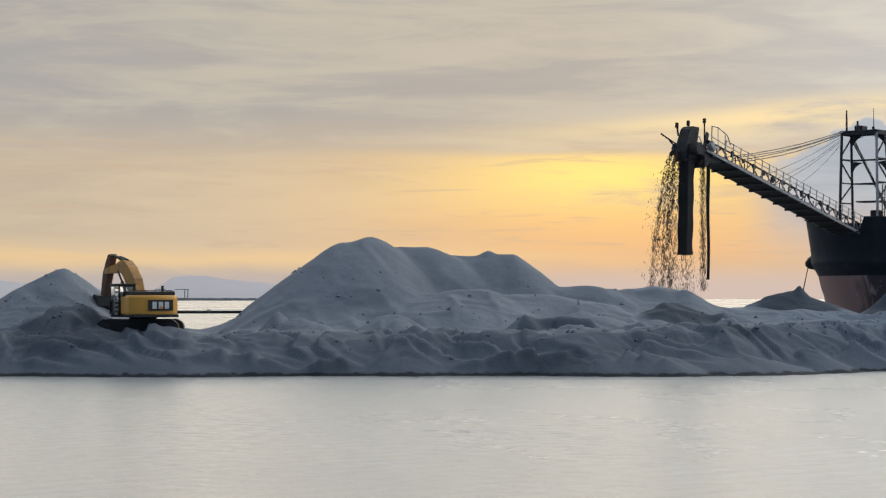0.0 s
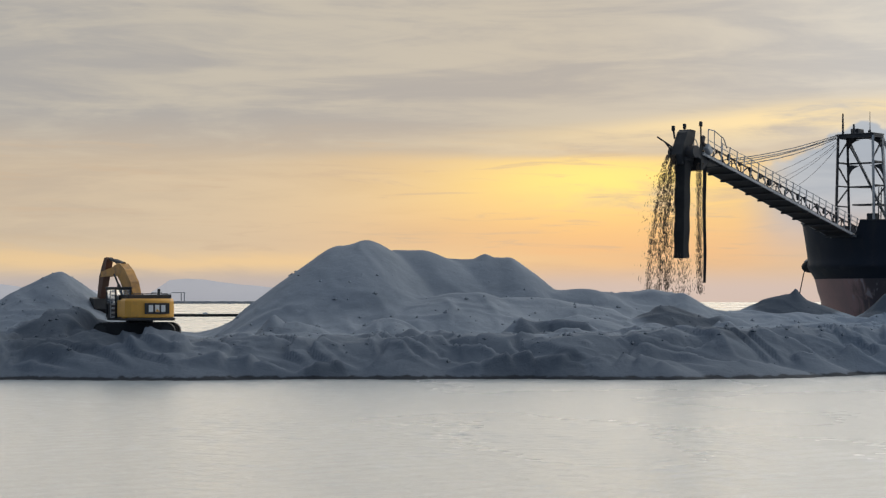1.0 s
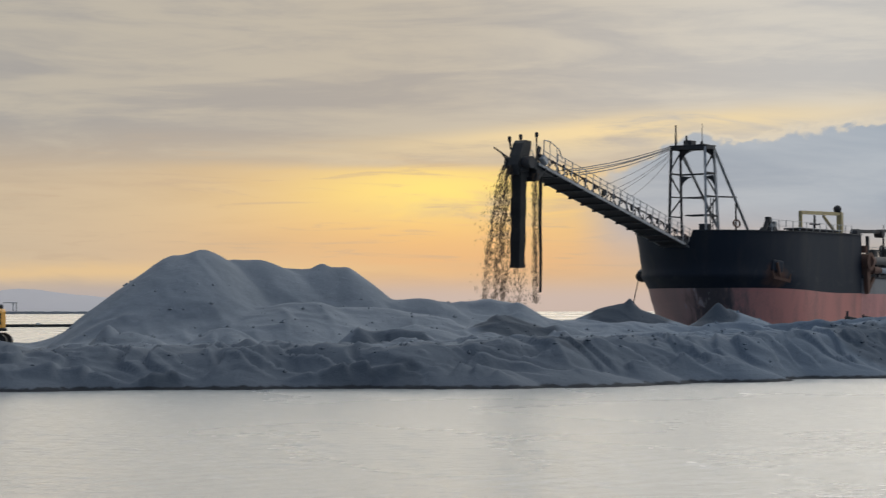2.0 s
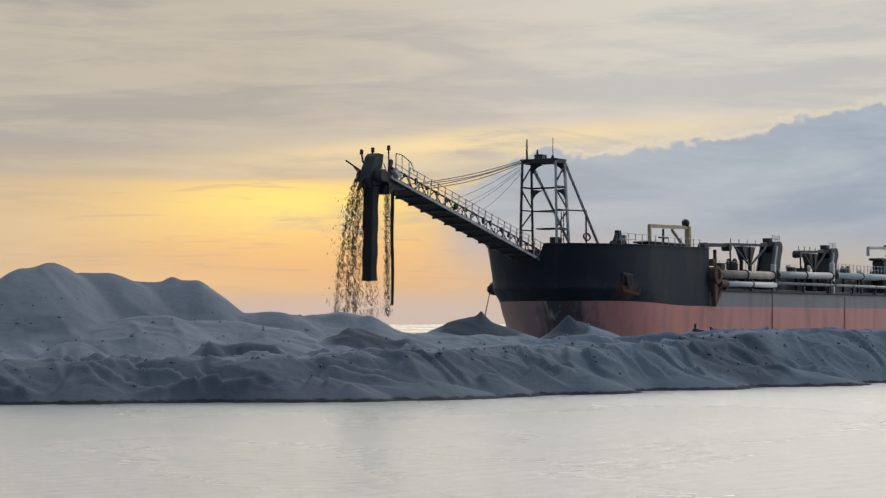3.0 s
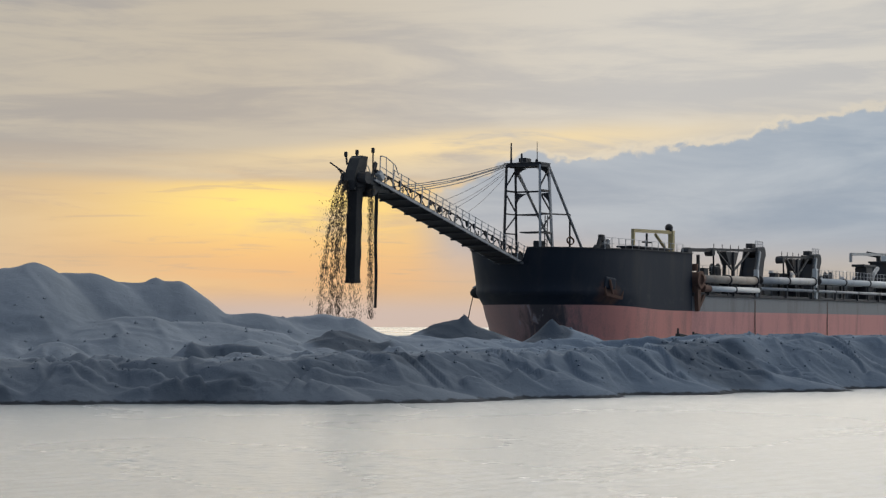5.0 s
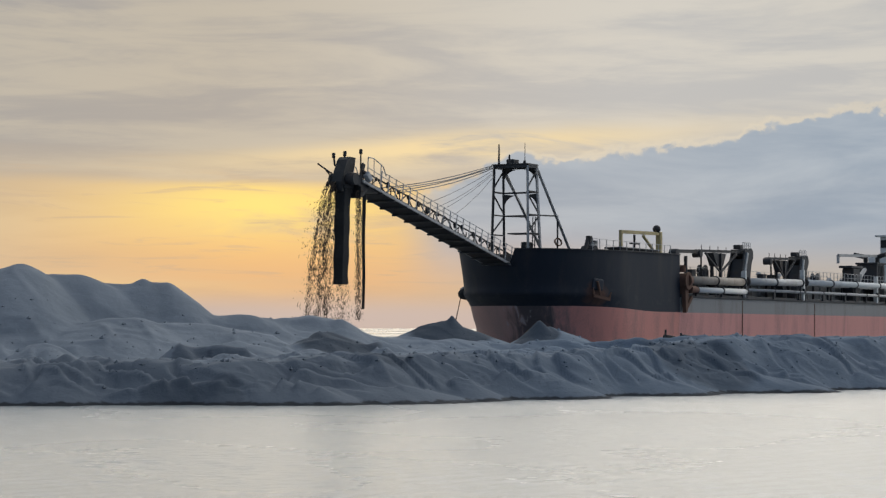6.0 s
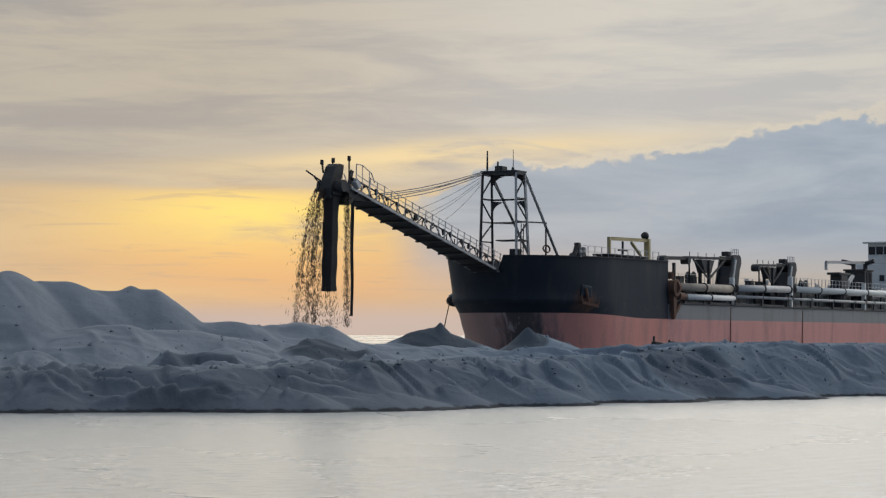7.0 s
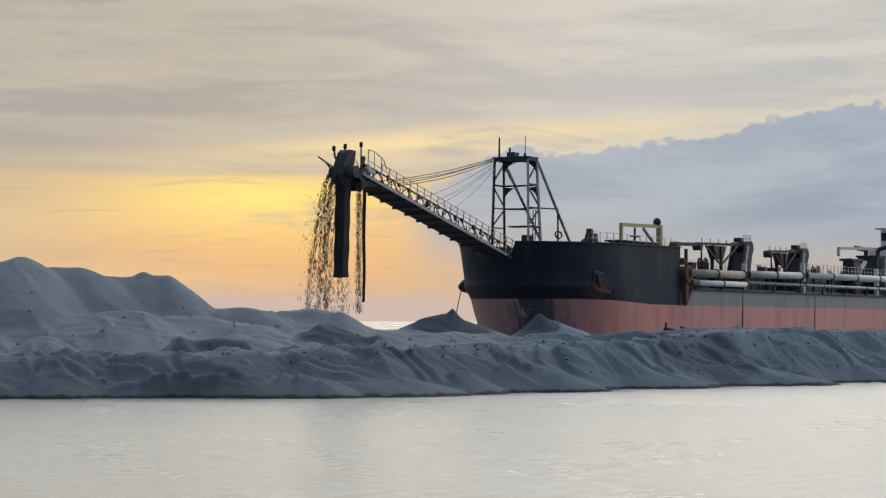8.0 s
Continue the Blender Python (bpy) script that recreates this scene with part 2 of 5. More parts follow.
def bow_build(gr, b):
    """Bottom paint of the bow: scoured, with mud and black grease smeared down the stem."""
    p = place(gr)
    big = gr.noise(spread(gr, p, 0.9, 0.9, 0.16), 0.6, 5, 0.6, 0.4)
    small = gr.noise(p, 7.0, 4, 0.6)
    col = gr.mix(gr.step(gr.math("MULTIPLY_ADD", small, 0.3, gr.math("MULTIPLY", big, 0.7)), 0.42, 0.72), (0.65, 0.275, 0.23), (0.36, 0.19, 0.17))
    at = gr.node("ShaderNodeSeparateXYZ")
    gr.put(p, at.inputs[0])
    runs = gr.noise(spread(gr, p, 1.4, 1.6, 0.30), 1.0, 5, 0.6, 0.5)
    y = gr.math("MULTIPLY_ADD", gr.math("SUBTRACT", runs, 0.5), 5.0, at.outputs[1])
    crust = gr.step(y, -5.6, -2.8)
    col = gr.mix(gr.math("MULTIPLY", crust, 0.75), col, (0.30, 0.225, 0.21))
    grease = gr.math("MULTIPLY", gr.step(y, -5.0, -2.6), gr.step(y, 0.8, -1.6))
    col = gr.mix(gr.math("MULTIPLY", grease, 0.9), col, (0.055, 0.05, 0.055))
    pale = gr.math("MULTIPLY", gr.step(runs, 0.56, 0.66), gr.math("MULTIPLY", gr.step(at.outputs[1], -2.9, -2.2), gr.step(at.outputs[1], 1.2, 0.2)))
    col = gr.mix(gr.math("MULTIPLY", pale, 0.7), col, (0.36, 0.33, 0.34))
    gr.put(col, b.inputs["Base Color"])
    gr.put(gr.math("MULTIPLY_ADD", small, 0.25, 0.65), b.inputs["Roughness"])
    relief(gr, b, gr.math("MULTIPLY_ADD", small, 0.3, big), 0.3, 0.03)


def plating_build(gr, b):
    """Black topside paint, scuffed grey in runs, with rust bled round the anchor."""
    p = place(gr)
    big = gr.noise(spread(gr, p, 0.9, 0.9, 0.18), 0.6, 5, 0.6, 0.4)
    small = gr.noise(p, 7.0, 4, 0.6)
    blot = gr.noise(p, 0.9, 5, 0.6, 0.8)
    col = gr.mix(gr.step(gr.math("MULTIPLY_ADD", small, 0.3, gr.math("MULTIPLY", big, 0.7)), 0.45, 0.76), (0.014, 0.020, 0.032), (0.036, 0.035, 0.040))
    at = gr.node("ShaderNodeSeparateXYZ")
    gr.put(p, at.inputs[0])
    far2 = gr.math("ADD", gr.math("POWER", gr.math("SUBTRACT", at.outputs[0], 3.9), 2.0), gr.math("POWER", gr.math("MULTIPLY", gr.math("SUBTRACT", at.outputs[2], 7.7), 1.1), 2.0))
    near = gr.math("MULTIPLY", gr.step(gr.math("MULTIPLY_ADD", blot, 6.0, far2), 6.0, 2.6), gr.step(at.outputs[1], 0.0, -2.0))
    col = gr.mix(gr.math("MULTIPLY", near, 0.7), col, (0.15, 0.07, 0.045))
    # chafed grey smears low on the stem
    scuff = gr.math("MULTIPLY", gr.step(blot, 0.55, 0.68), gr.step(at.outputs[2], 9.6, 7.6))
    col = gr.mix(gr.math("MULTIPLY", scuff, 0.3), col, (0.06, 0.06, 0.066))
    gr.put(col, b.inputs["Base Color"])
    gr.put(gr.math("MULTIPLY_ADD", small, 0.25, 0.55), b.inputs["Roughness"])
    b.inputs["Specular IOR Level"].default_value = 0.3
    relief(gr, b, gr.math("MULTIPLY_ADD", small, 0.3, big), 0.25, 0.02)


BOW_BLACK = material("scuffed_black_topside", plating_build)
BOW_RED = material("smeared_red_bottom", bow_build)
GREY = worn("grey_hull_paint", (0.25, 0.25, 0.25), (0.13, 0.11, 0.10), 0.6, streak=True)
STEEL = worn("dark_weathered_steel", (0.045, 0.046, 0.050), (0.09, 0.055, 0.035), 0.6, 0.3)
PALE = worn("pale_grey_steel", (0.44, 0.44, 0.44), (0.18, 0.14, 0.11), 0.55, 0.2)
RUST = worn("rusty_steel", (0.15, 0.08, 0.055), (0.07, 0.045, 0.035), 0.85, 0.1)
CREAM = worn("cream_crane_paint", (0.50, 0.40, 0.20), (0.22, 0.15, 0.08), 0.55)
WHITE = worn("white_ship_paint", (0.72, 0.72, 0.70), (0.40, 0.34, 0.28), 0.5, amount=0.3)
YELLOW = worn("yellow_machine_paint", (0.74, 0.37, 0.06), (0.34, 0.21, 0.08), 0.45, amount=0.35, size=2)
DARK = worn("dark_machine_parts", (0.03, 0.03, 0.032), (0.07, 0.06, 0.05), 0.6, 0.2, size=2)
OLD_YELLOW = worn("scraped_yellow_paint", (0.56, 0.27, 0.05), (0.16, 0.09, 0.05), 0.55, amount=0.75, size=2)
RUBBER = worn("black_rubber", (0.02, 0.02, 0.021), (0.05, 0.045, 0.04), 0.85)
WIRE = worn("steel_wire", (0.20, 0.20, 0.205), (0.16, 0.12, 0.09), 0.5, 0.6)
MUD = worn("dried_mud", (0.48, 0.44, 0.42), (0.32, 0.27, 0.25), 0.9)
OLDPIPE = worn("muddy_pipe_paint", (0.36, 0.31, 0.26), (0.15, 0.11, 0.08), 0.7, amount=0.6)
RUSTY_SAND = worn("falling_wet_sand", (0.12, 0.085, 0.06), (0.06, 0.046, 0.038), 0.9)


def glass_build(gr, b):
    b.inputs["Base Color"].default_value = (0.9, 0.93, 0.93, 1)
    b.inputs["Roughness"].default_value = 0.03
    b.inputs["Transmission Weight"].default_value = 1.0
    b.inputs["IOR"].default_value = 1.45


def haze_glow_build(gr, b):
    """Far hills: their own surface glows pale, which paints the haze onto them."""
    p = place(gr)
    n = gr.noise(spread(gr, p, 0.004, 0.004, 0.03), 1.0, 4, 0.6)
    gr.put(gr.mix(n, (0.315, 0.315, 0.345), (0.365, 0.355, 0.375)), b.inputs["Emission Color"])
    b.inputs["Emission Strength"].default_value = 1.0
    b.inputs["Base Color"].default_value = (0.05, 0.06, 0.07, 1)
    b.inputs["Roughness"].default_value = 1.0


GLASS = material("cab_glass", glass_build)
HAZE_GLOW = material("haze_glow_hills", haze_glow_build)


# ---------------------------------------------------------------- water and sand bank
def shore(x):
    """Where the bank meets the water, metres from the quay."""
    return 115.3 + 0.62 * (np.sqrt((x - 14.0) ** 2 + 16.0) + (x - 14.0)) * 0.5 + 0.35 * np.sin(x * 0.55) + 0.25 * np.sin(x * 1.3 + 1)


def hump(x, y, cx, cy, top, run, side, crown=0.5, hold=0.0):
    """A tipped heap: slope run across, side along the line of sight, rounded crown; hold: half the length of a level ridge."""
    dx = np.maximum(0, np.abs(x - cx) - hold)
    return top + crown - np.sqrt(crown ** 2 + (run * dx) ** 2 + (side * (y - cy)) ** 2)


def lobe(x, y, cx, cy, top, run, front, crown=0.25, hold=0.0):
    """A tipped load: a steep front below a sharp lip, a nearly level back."""
    dx = np.maximum(0, np.abs(x - cx) - hold)
    dy = y - cy + 0.18 * dx
    across = np.sqrt(crown ** 2 + (run * dx) ** 2) - crown
    return top - across - front * np.maximum(0, -dy) - 0.16 * np.maximum(0, dy)


def smax(a, b, k=0.22):
    return 0.5 * (a + b + np.sqrt((a - b) ** 2 + k * k))


def ripples(x, y, size, seed):
    """Smooth value noise."""
    rng = np.random.RandomState(seed)
    table = rng.rand(64, 64)
    u, v = x / size + 100, y / size + 100
    i, j = np.floor(u).astype(int), np.floor(v).astype(int)
    fu, fv = u - i, v - j
    fu, fv = fu * fu * (3 - 2 * fu), fv * fv * (3 - 2 * fv)
    a, b = table[i % 64, j % 64], table[(i + 1) % 64, j % 64]
    c, d = table[i % 64, (j + 1) % 64], table[(i + 1) % 64, (j + 1) % 64]
    return (a * (1 - fu) + b * fu) * (1 - fv) + (c * (1 - fu) + d * fu) * fv - 0.5


def smooth(x, lo, hi):
    t = np.clip((x - lo) / (hi - lo), 0, 1)
    return t * t * (3 - 2 * t)


def level_at(x):
    """Height of the working terrace behind the face."""
    return 2.35 + 0.45 * smooth(x, 4, 22) + 0.75 * smooth(x, 31, 45) + 0.22 * smooth(x, 40, 48)


def bank(x, y, rough=1.0):
    """Height of the sand above the water."""
    wx = x + 1.6 * ripples(x, y, 5.0, 1)
    wy = y + 1.6 * ripples(x, y, 5.0, 2)
    s = y - shore(x)
    level = level_at(x)
    face = 0.16 + 0.66 * s
    z = -smax(-face, -level + 0.006 * s, 0.2)
    z = z - 0.9 * smooth(s, 24, 40) - 4.5 * smooth(s, 40, 62)
    # the tall heap and its long shoulder
    z = smax(z, hump(x, wy, -5.2, 139.5, 8.74, 0.75, 0.62, 0.8))
    z = smax(z, hump(x, wy, -6.7, 139.3, 8.42, 0.77, 0.62, 0.6, 0.35))
    z = smax(z, hump(x, wy, -2.35, 140.5, 8.06, 0.44, 0.62, 0.25, 1.0), 0.1)
    z = smax(z, hump(x, wy, 1.1, 141.0, 7.50, 0.80, 0.62, 0.2, 3.6), 0.1)
    z = smax(z, hump(x, wy, 4.3, 141.2, 7.62, 0.78, 0.62, 0.4, 0.6), 0.05)
    z = smax(z, hump(x, wy, 3.25, 141.2, 7.86, 0.6, 0.62, 0.15), 0.08)
    z = smax(z, hump(wx, wy, 1.0, 134.0, 5.0, 0.30, 0.45, 0.8), 0.08)
    z = smax(z, hump(wx, wy, 6.3, 134.5, 4.75, 0.28, 0.5, 0.6), 0.08)
    z = smax(z, hump(wx, wy, -6.0, 133.0, 4.6, 0.35, 0.45, 0.4), 0.08)
    # lower heaps under the conveyor
    z = smax(z, hump(wx, wy, 9.3, 139.0, 5.45, 0.35, 0.6, 0.5))
    z = smax(z, hump(wx, wy, 12.9, 140.0, 5.25, 0.4, 0.6, 0.4, 1.8))
    z = smax(z, hump(wx, wy, 16.0, 140.0, 5.05, 0.55, 0.6, 0.4, 0.6))
    z = smax(z, hump(wx, wy, 17.4, 139.0, 4.98, 0.72, 0.6, 0.3))
    z = smax(z, hump(wx, wy, 15.9, 134.0, 4.36, 0.40, 0.55, 0.10), 0.05)
    # heap with a sharp cone on it
    z = smax(z, hump(wx, wy, 26.3, 149.0, 5.05, 0.40, 0.5, 0.12), 0.1)
    z = smax(z, hump(x, y, 26.75, 148.5, 5.56, 1.25, 0.9, 0.03), 0.12)
    z = smax(z, hump(wx, y, 33.6, 148.0, 5.05, 1.0, 0.7, 0.05), 0.08)
    z = smax(z, hump(wx, wy, 34.6, 148.0, 4.6, 0.42, 0.6, 0.08), 0.06)
    z = smax(z, hump(wx, wy, 22.5, 139.0, 3.7, 0.3, 0.4, 0.4, 3.0))
    # heap beside the digger, and the dark spill before it
    z = smax(z, hump(wx, wy, -25.4, 131.0, 6.48, 0.74, 0.60, 0.5))
    z = smax(z, hump(wx, wy, -22.7, 122.4, 4.22, 0.50, 0.62, 0.22, 1.3), 0.06)
    z = smax(z, hump(wx, wy, -33.0, 126.0, 3.1, 0.35, 0.5, 0.5))
    # tipped loads and slump lobes crowding the front
    rng = np.random.RandomState(21)
    vx = wx + 0.4 * ripples(x, y, 1.6, 3)
    vy = wy + 0.4 * ripples(x, y, 1.6, 4)
    for k in range(50):
        cx = rng.uniform(-34, 72)
        cs = rng.uniform(1.2, 8.5) if k % 3 else rng.uniform(0.7, 2.0)
        top = min(0.36 * cs + rng.uniform(0.35, 1.0), level_at(cx) + rng.uniform(-0.3, 0.45))
        z = smax(z, hump(vx, vy, cx, shore(cx) + cs, top, rng.uniform(0.22, 0.6), rng.uniform(0.55, 0.95), rng.uniform(0.03, 0.35), rng.uniform(0, 1.4)), 0.03)
    for cx, cy, top, run, front, crown, hold in (
            (5.0, 116.5, 1.42, 0.40, 1.3, 0.7, 0.5), (-6.6, 115.9, 1.08, 0.55, 1.3, 0.3, 0.3), (-2.6, 115.6, 0.72, 0.34, 1.3, 0.2, 0.3),
            (-23.4, 115.5, 1.0, 0.42, 1.3, 0.5, 0.5), (-22.8, 116.9, 2.05, 0.48, 1.2, 0.3, 0.4), (-13.0, 116.2, 1.5, 0.4, 1.2, 0.5, 0.5), (-17.2, 117.4, 2.5, 0.5, 1.2, 0.3, 0.3),
            (16.1, 122.6, 2.92, 0.62, 1.0, 0.06, 0.0), (18.2, 125.2, 3.22, 0.60, 1.0, 0.08, 0.1), (11.3, 119.5, 2.2, 0.35, 0.9, 0.6, 0.8),
            (22.5, 123.8, 2.6, 0.5, 0.9, 0.3, 0.4), (38.6, 140.0, 3.75, 0.3, 1.1, 0.3, 1.4), (46.5, 146.0, 4.1, 0.3, 1.0, 0.4, 1.6)):
        z = smax(z, lobe(wx, wy, cx, cy, top, run, front, crown, hold), 0.02)
    # later loads tipped on the terrace and against the tall heap
    z = smax(z, lobe(wx, wy, 7.0, 126.0, 3.38, 0.6, 1.6, 0.1, 1.9), 0.03)
    z = smax(z, hump(wx, wy, 4.9, 126.2, 3.56, 0.85, 0.9, 0.04), 0.03)
    z = smax(z, hump(wx, wy, -10.35, 127.0, 3.56, 0.85, 0.8, 0.04), 0.03)
    z = smax(z, hump(wx, wy, -9.0, 126.8, 3.16, 0.32, 0.8, 0.1), 0.03)
    for k in range(15):
        cx = rng.uniform(-8, 40)
        cs = rng.uniform(8, 20)
        top = level_at(cx) + rng.uniform(0.1, 0.9) + (0.3 if -8 < cx < 12 else 0.0) * rng.rand()
        z = smax(z, hump(vx, vy, cx, shore(cx) + cs, top, rng.uniform(0.25, 0.6), rng.uniform(0.4, 0.8), rng.uniform(0.03, 0.3), rng.uniform(0, 1.0)), 0.03)
    z = smax(z, hump(vx, vy, -17.0, 118.9, 2.86, 0.30, 0.6, 0.12, 0.4), 0.05)
    z = smax(z, hump(vx, vy, -19.9, 118.8, 2.66, 0.30, 0.6, 0.12, 0.3), 0.05)
    # haul road dipping between the digger and the tall heap
    z = z - 0.3 * np.exp(-((x + 15.4) / 1.9) ** 2) * smooth(s, 3, 8)
    # level pad under the digger
    pad = smooth(-np.hypot((x + 18.4) / 3.6, (y - 121.4) / 2.0), -1.25, -0.8)
    z = z * (1 - pad) + 2.44 * pad
    lip = np.maximum(0, 1 - np.abs(ripples(wx + 0.4 * y, wy, 3.2, 5)) * 5.5)
    z = z + rough * smooth(z, 0.5, 1.8) * (1 - 0.9 * pad) * (1 - 0.55 * smooth(z, 4.3, 5.6)) * (0.15 * lip + 0.36 * ripples(wx, wy, 3.6, 6) + 0.12 * ripples(wx, wy, 1.5, 7) + 0.04 * ripples(x, y, 0.6, 8) - 0.06)
    # slump scarps: small cliffs where a slab has slid
    for size, seed, steps, tall in ((6.0, 14, 5.0, 0.46), (3.0, 15, 4.0, 0.16)):
        q = (ripples(wx + 0.5 * wy, wy * 1.3, size, seed) + 0.35 * ripples(vx, vy, size * 0.4, seed + 9)) * steps
        f = q - np.floor(q)
        z = z + rough * tall * (smooth(f, 0.0, 0.14) - f - 0.43) * (0.18 + 0.82 * smooth(-s, -12, -7)) * smooth(z, 0.4, 1.4) * (1 - pad) * (1 - 0.7 * smooth(z, 4.6, 6.0))
    # a slide has hollowed out the far face
    z = z - rough * 0.55 * np.exp(-((x - 42.4) / 3.4) ** 2 - ((s - 4.2) / 2.4) ** 2)
    # shallow gullies down the tall heap
    z = z + rough * 0.34 * ripples(x + 0.25 * y, y * 0.22, 2.3, 19) * smooth(z, 4.0, 5.2) * smooth(-z, -8.4, -7.0)
    # long slanting runnels down the far part of the face
    lean = ripples(x + 0.9 * s, y * 0.2, 2.2, 9)
    fine = ripples(x + 0.8 * s, y * 0.2, 0.75, 10)
    z = z + rough * (0.46 * (0.25 - np.abs(lean)) + 0.20 * fine) * smooth(s, 1.0, 3.2) * smooth(-s, -10, -4) * smooth(x, 15, 24)
    return z


def grid_mesh(name, xs, ys, zs, mat):
    nx, ny = len(xs), len(ys)
    gx, gy = np.meshgrid(xs, ys)
    co = np.stack([gx, gy, zs], -1).reshape(-1, 3)
    i = np.arange(nx * ny).reshape(ny, nx)
    quads = np.stack([i[:-1, :-1], i[:-1, 1:], i[1:, 1:], i[1:, :-1]], -1).reshape(-1, 4)
    me = bpy.data.meshes.new(name)
    me.from_pydata(co.tolist(), [], quads.tolist())
    me.polygons.foreach_set("use_smooth", np.ones(len(quads), bool))
    me.materials.append(mat)
    return new(name, me)


xs = np.concatenate([np.arange(-62, -34, 0.8), np.arange(-34, 72, 0.17), np.arange(72, 112, 0.8)])
ys = np.concatenate([np.arange(108, 150, 0.17), np.arange(150, 176, 0.26), np.arange(176, 216, 0.8)])
gx, gy = np.meshgrid(xs, ys)
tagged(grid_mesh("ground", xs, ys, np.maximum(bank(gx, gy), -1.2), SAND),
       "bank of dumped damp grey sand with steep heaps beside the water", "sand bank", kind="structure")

def waves(x, y):
    """Short crossing ripples, dying out far away."""
    r = np.random.RandomState(3)
    z = np.zeros_like(x)
    for k in range(34):
        length = 0.55 * 1.03 ** k
        a = r.normal(1.45, 0.7)
        z += 0.0030 * length * np.sin((x * math.cos(a) + y * math.sin(a)) * 2 * math.pi / length + r.rand() * 7)
    gust = 0.55 + 0.9 * np.clip(ripples(x, y, 14.0, 12) + 0.5, 0, 1)
    near = smooth(x, -60, -45) * smooth(-x, -90, -78) * smooth(y, 25, 36) * smooth(-y, -165, -150)
    return z * gust * near


def clods():
    """Lumps that rolled down the heaps."""
    r = np.random.RandomState(31)
    x = r.uniform(-30, 66, 1500)
    y = shore(x) + r.gamma(2.2, 5.0, 1500)
    z = bank(x, y)
    keep = (z > 0.3) & (np.hypot(x + 18.4, y - 121.4) > 3.5)
    x, y, z = x[keep], y[keep], z[keep]
    base = np.array([(1, 0, 0), (-1, 0, 0), (0, 1, 0), (0, -1, 0), (0, 0, 0.8), (0, 0, -0.8)], float)
    tris = np.array([(0, 2, 4), (2, 1, 4), (1, 3, 4), (3, 0, 4), (2, 0, 5), (1, 2, 5), (3, 1, 5), (0, 3, 5)])
    size = 0.04 + 0.16 * r.rand(len(x)) ** 3.0
    co = np.stack([x, y, z], 1)[:, None] + base[None] * size[:, None, None] * (0.6 + 0.8 * r.rand(len(x), 6, 1))
    f = tris[None] + 6 * np.arange(len(x))[:, None, None]
    me = bpy.data.meshes.new("sand_clods")
    me.from_pydata(co.reshape(-1, 3).tolist(), [], f.reshape(-1, 3).tolist())
    me.materials.append(SAND)
    tagged(new("sand_clods", me), "loose grey clods scattered over the sand heaps", "clods", kind="stuff")


clods()
sea_x = np.concatenate([[-4600, -1800, -700, -250, -110, -70], np.arange(-56, 86, 0.34), [100, 150, 300, 700, 1800, 4600]])
sea_y = np.concatenate([[-4600, -1800, -600, -200, -60, 0, 18], np.arange(28, 162, 0.21), [175, 200, 260, 400, 700, 1200, 2200, 4700]])
gx, gy = np.meshgrid(sea_x, sea_y)
tagged(grid_mesh("water", sea_x, sea_y, waves(gx, gy), WATER), "calm pale sea with fine ripples at dusk", "sea", kind="structure")


# ---------------------------------------------------------------- building kit
def part(name, bm, mat, parent, label="", smooth_shade=False):
    """Links a bmesh as one mesh object under its thing."""
    bmesh.ops.recalc_face_normals(bm, faces=bm.faces)
    me = bpy.data.meshes.new(name)
    bm.to_mesh(me)
    bm.free()
    if smooth_shade:
        me.polygons.foreach_set("use_smooth", np.ones(len(me.polygons), bool))
    me.materials.append(mat)
    ob = new(name, me)
    ob.parent = parent
    return tagged(ob, label)


def thing(name, m, label, category, group=""):
    ob = new(name)
    ob.empty_display_size = 0.5
    ob.matrix_world = m
    return tagged(ob, label, category, group)


def box(bm, cx, cy, cz, sx, sy, sz, turn=None, bevel=0.0):
    m = Matrix.Translation((cx, cy, cz)) @ (turn or Matrix()) @ Matrix.Diagonal((sx, sy, sz, 1))
    made = bmesh.ops.create_cube(bm, size=1, matrix=m)["verts"]
    if bevel:
        edges = {e for v in made for e in v.link_edges}
        bmesh.ops.bevel(bm, geom=list(edges), offset=bevel, segments=2, affect="EDGES", profile=0.5)
    return bm


def tube(bm, p, q, r, seg=8, r2=None):
    p, q = Vector(p), Vector(q)
    d = q - p
    m = Matrix.Translation((p + q) / 2) @ d.to_track_quat("Z", "Y").to_matrix().to_4x4()
    bmesh.ops.create_cone(bm, cap_ends=True, segments=seg, radius1=r, radius2=r if r2 is None else r2, depth=d.length, matrix=m)
    return bm


def bar(bm, p, q, w, h):
    """A square-cut beam from p to q."""
    p, q = Vector(p), Vector(q)
    d = q - p
    m = Matrix.Translation((p + q) / 2) @ d.to_track_quat("X", "Z").to_matrix().to_4x4() @ Matrix.Diagonal((d.length, w, h, 1))
    bmesh.ops.create_cube(bm, size=1, matrix=m)
    return bm


def prism(bm, outline, depth, m):
    """A flat outline (x, z) given the thickness depth along y, placed by m."""
    front = [bm.verts.new(m @ Vector((x, -depth / 2, z))) for x, z in outline]
    back = [bm.verts.new(m @ Vector((x, depth / 2, z))) for x, z in outline]
    bm.faces.new(front)
    bm.faces.new(back[::-1])
    for i in range(len(front)):
        j = (i + 1) % len(front)
        bm.faces.new((front[i], back[i], back[j], front[j]))
    return bm


def rope(bm, points, r, seg=6):
    for a, b in zip(points, points[1:]):
        tube(bm, a, b, r, seg)
    return bm


B = bmesh.new


def loft(bm, rows, close=False):
    """Skins a list of rows of points."""
    vs = [[bm.verts.new(p) for p in row] for row in rows]
    for a, b in zip(vs, vs[1:]):
        n = len(a)
        for i in range(n if close else n - 1):
            j = (i + 1) % n
            bm.faces.new((a[i], a[j], b[j], b[i]))
    return vs


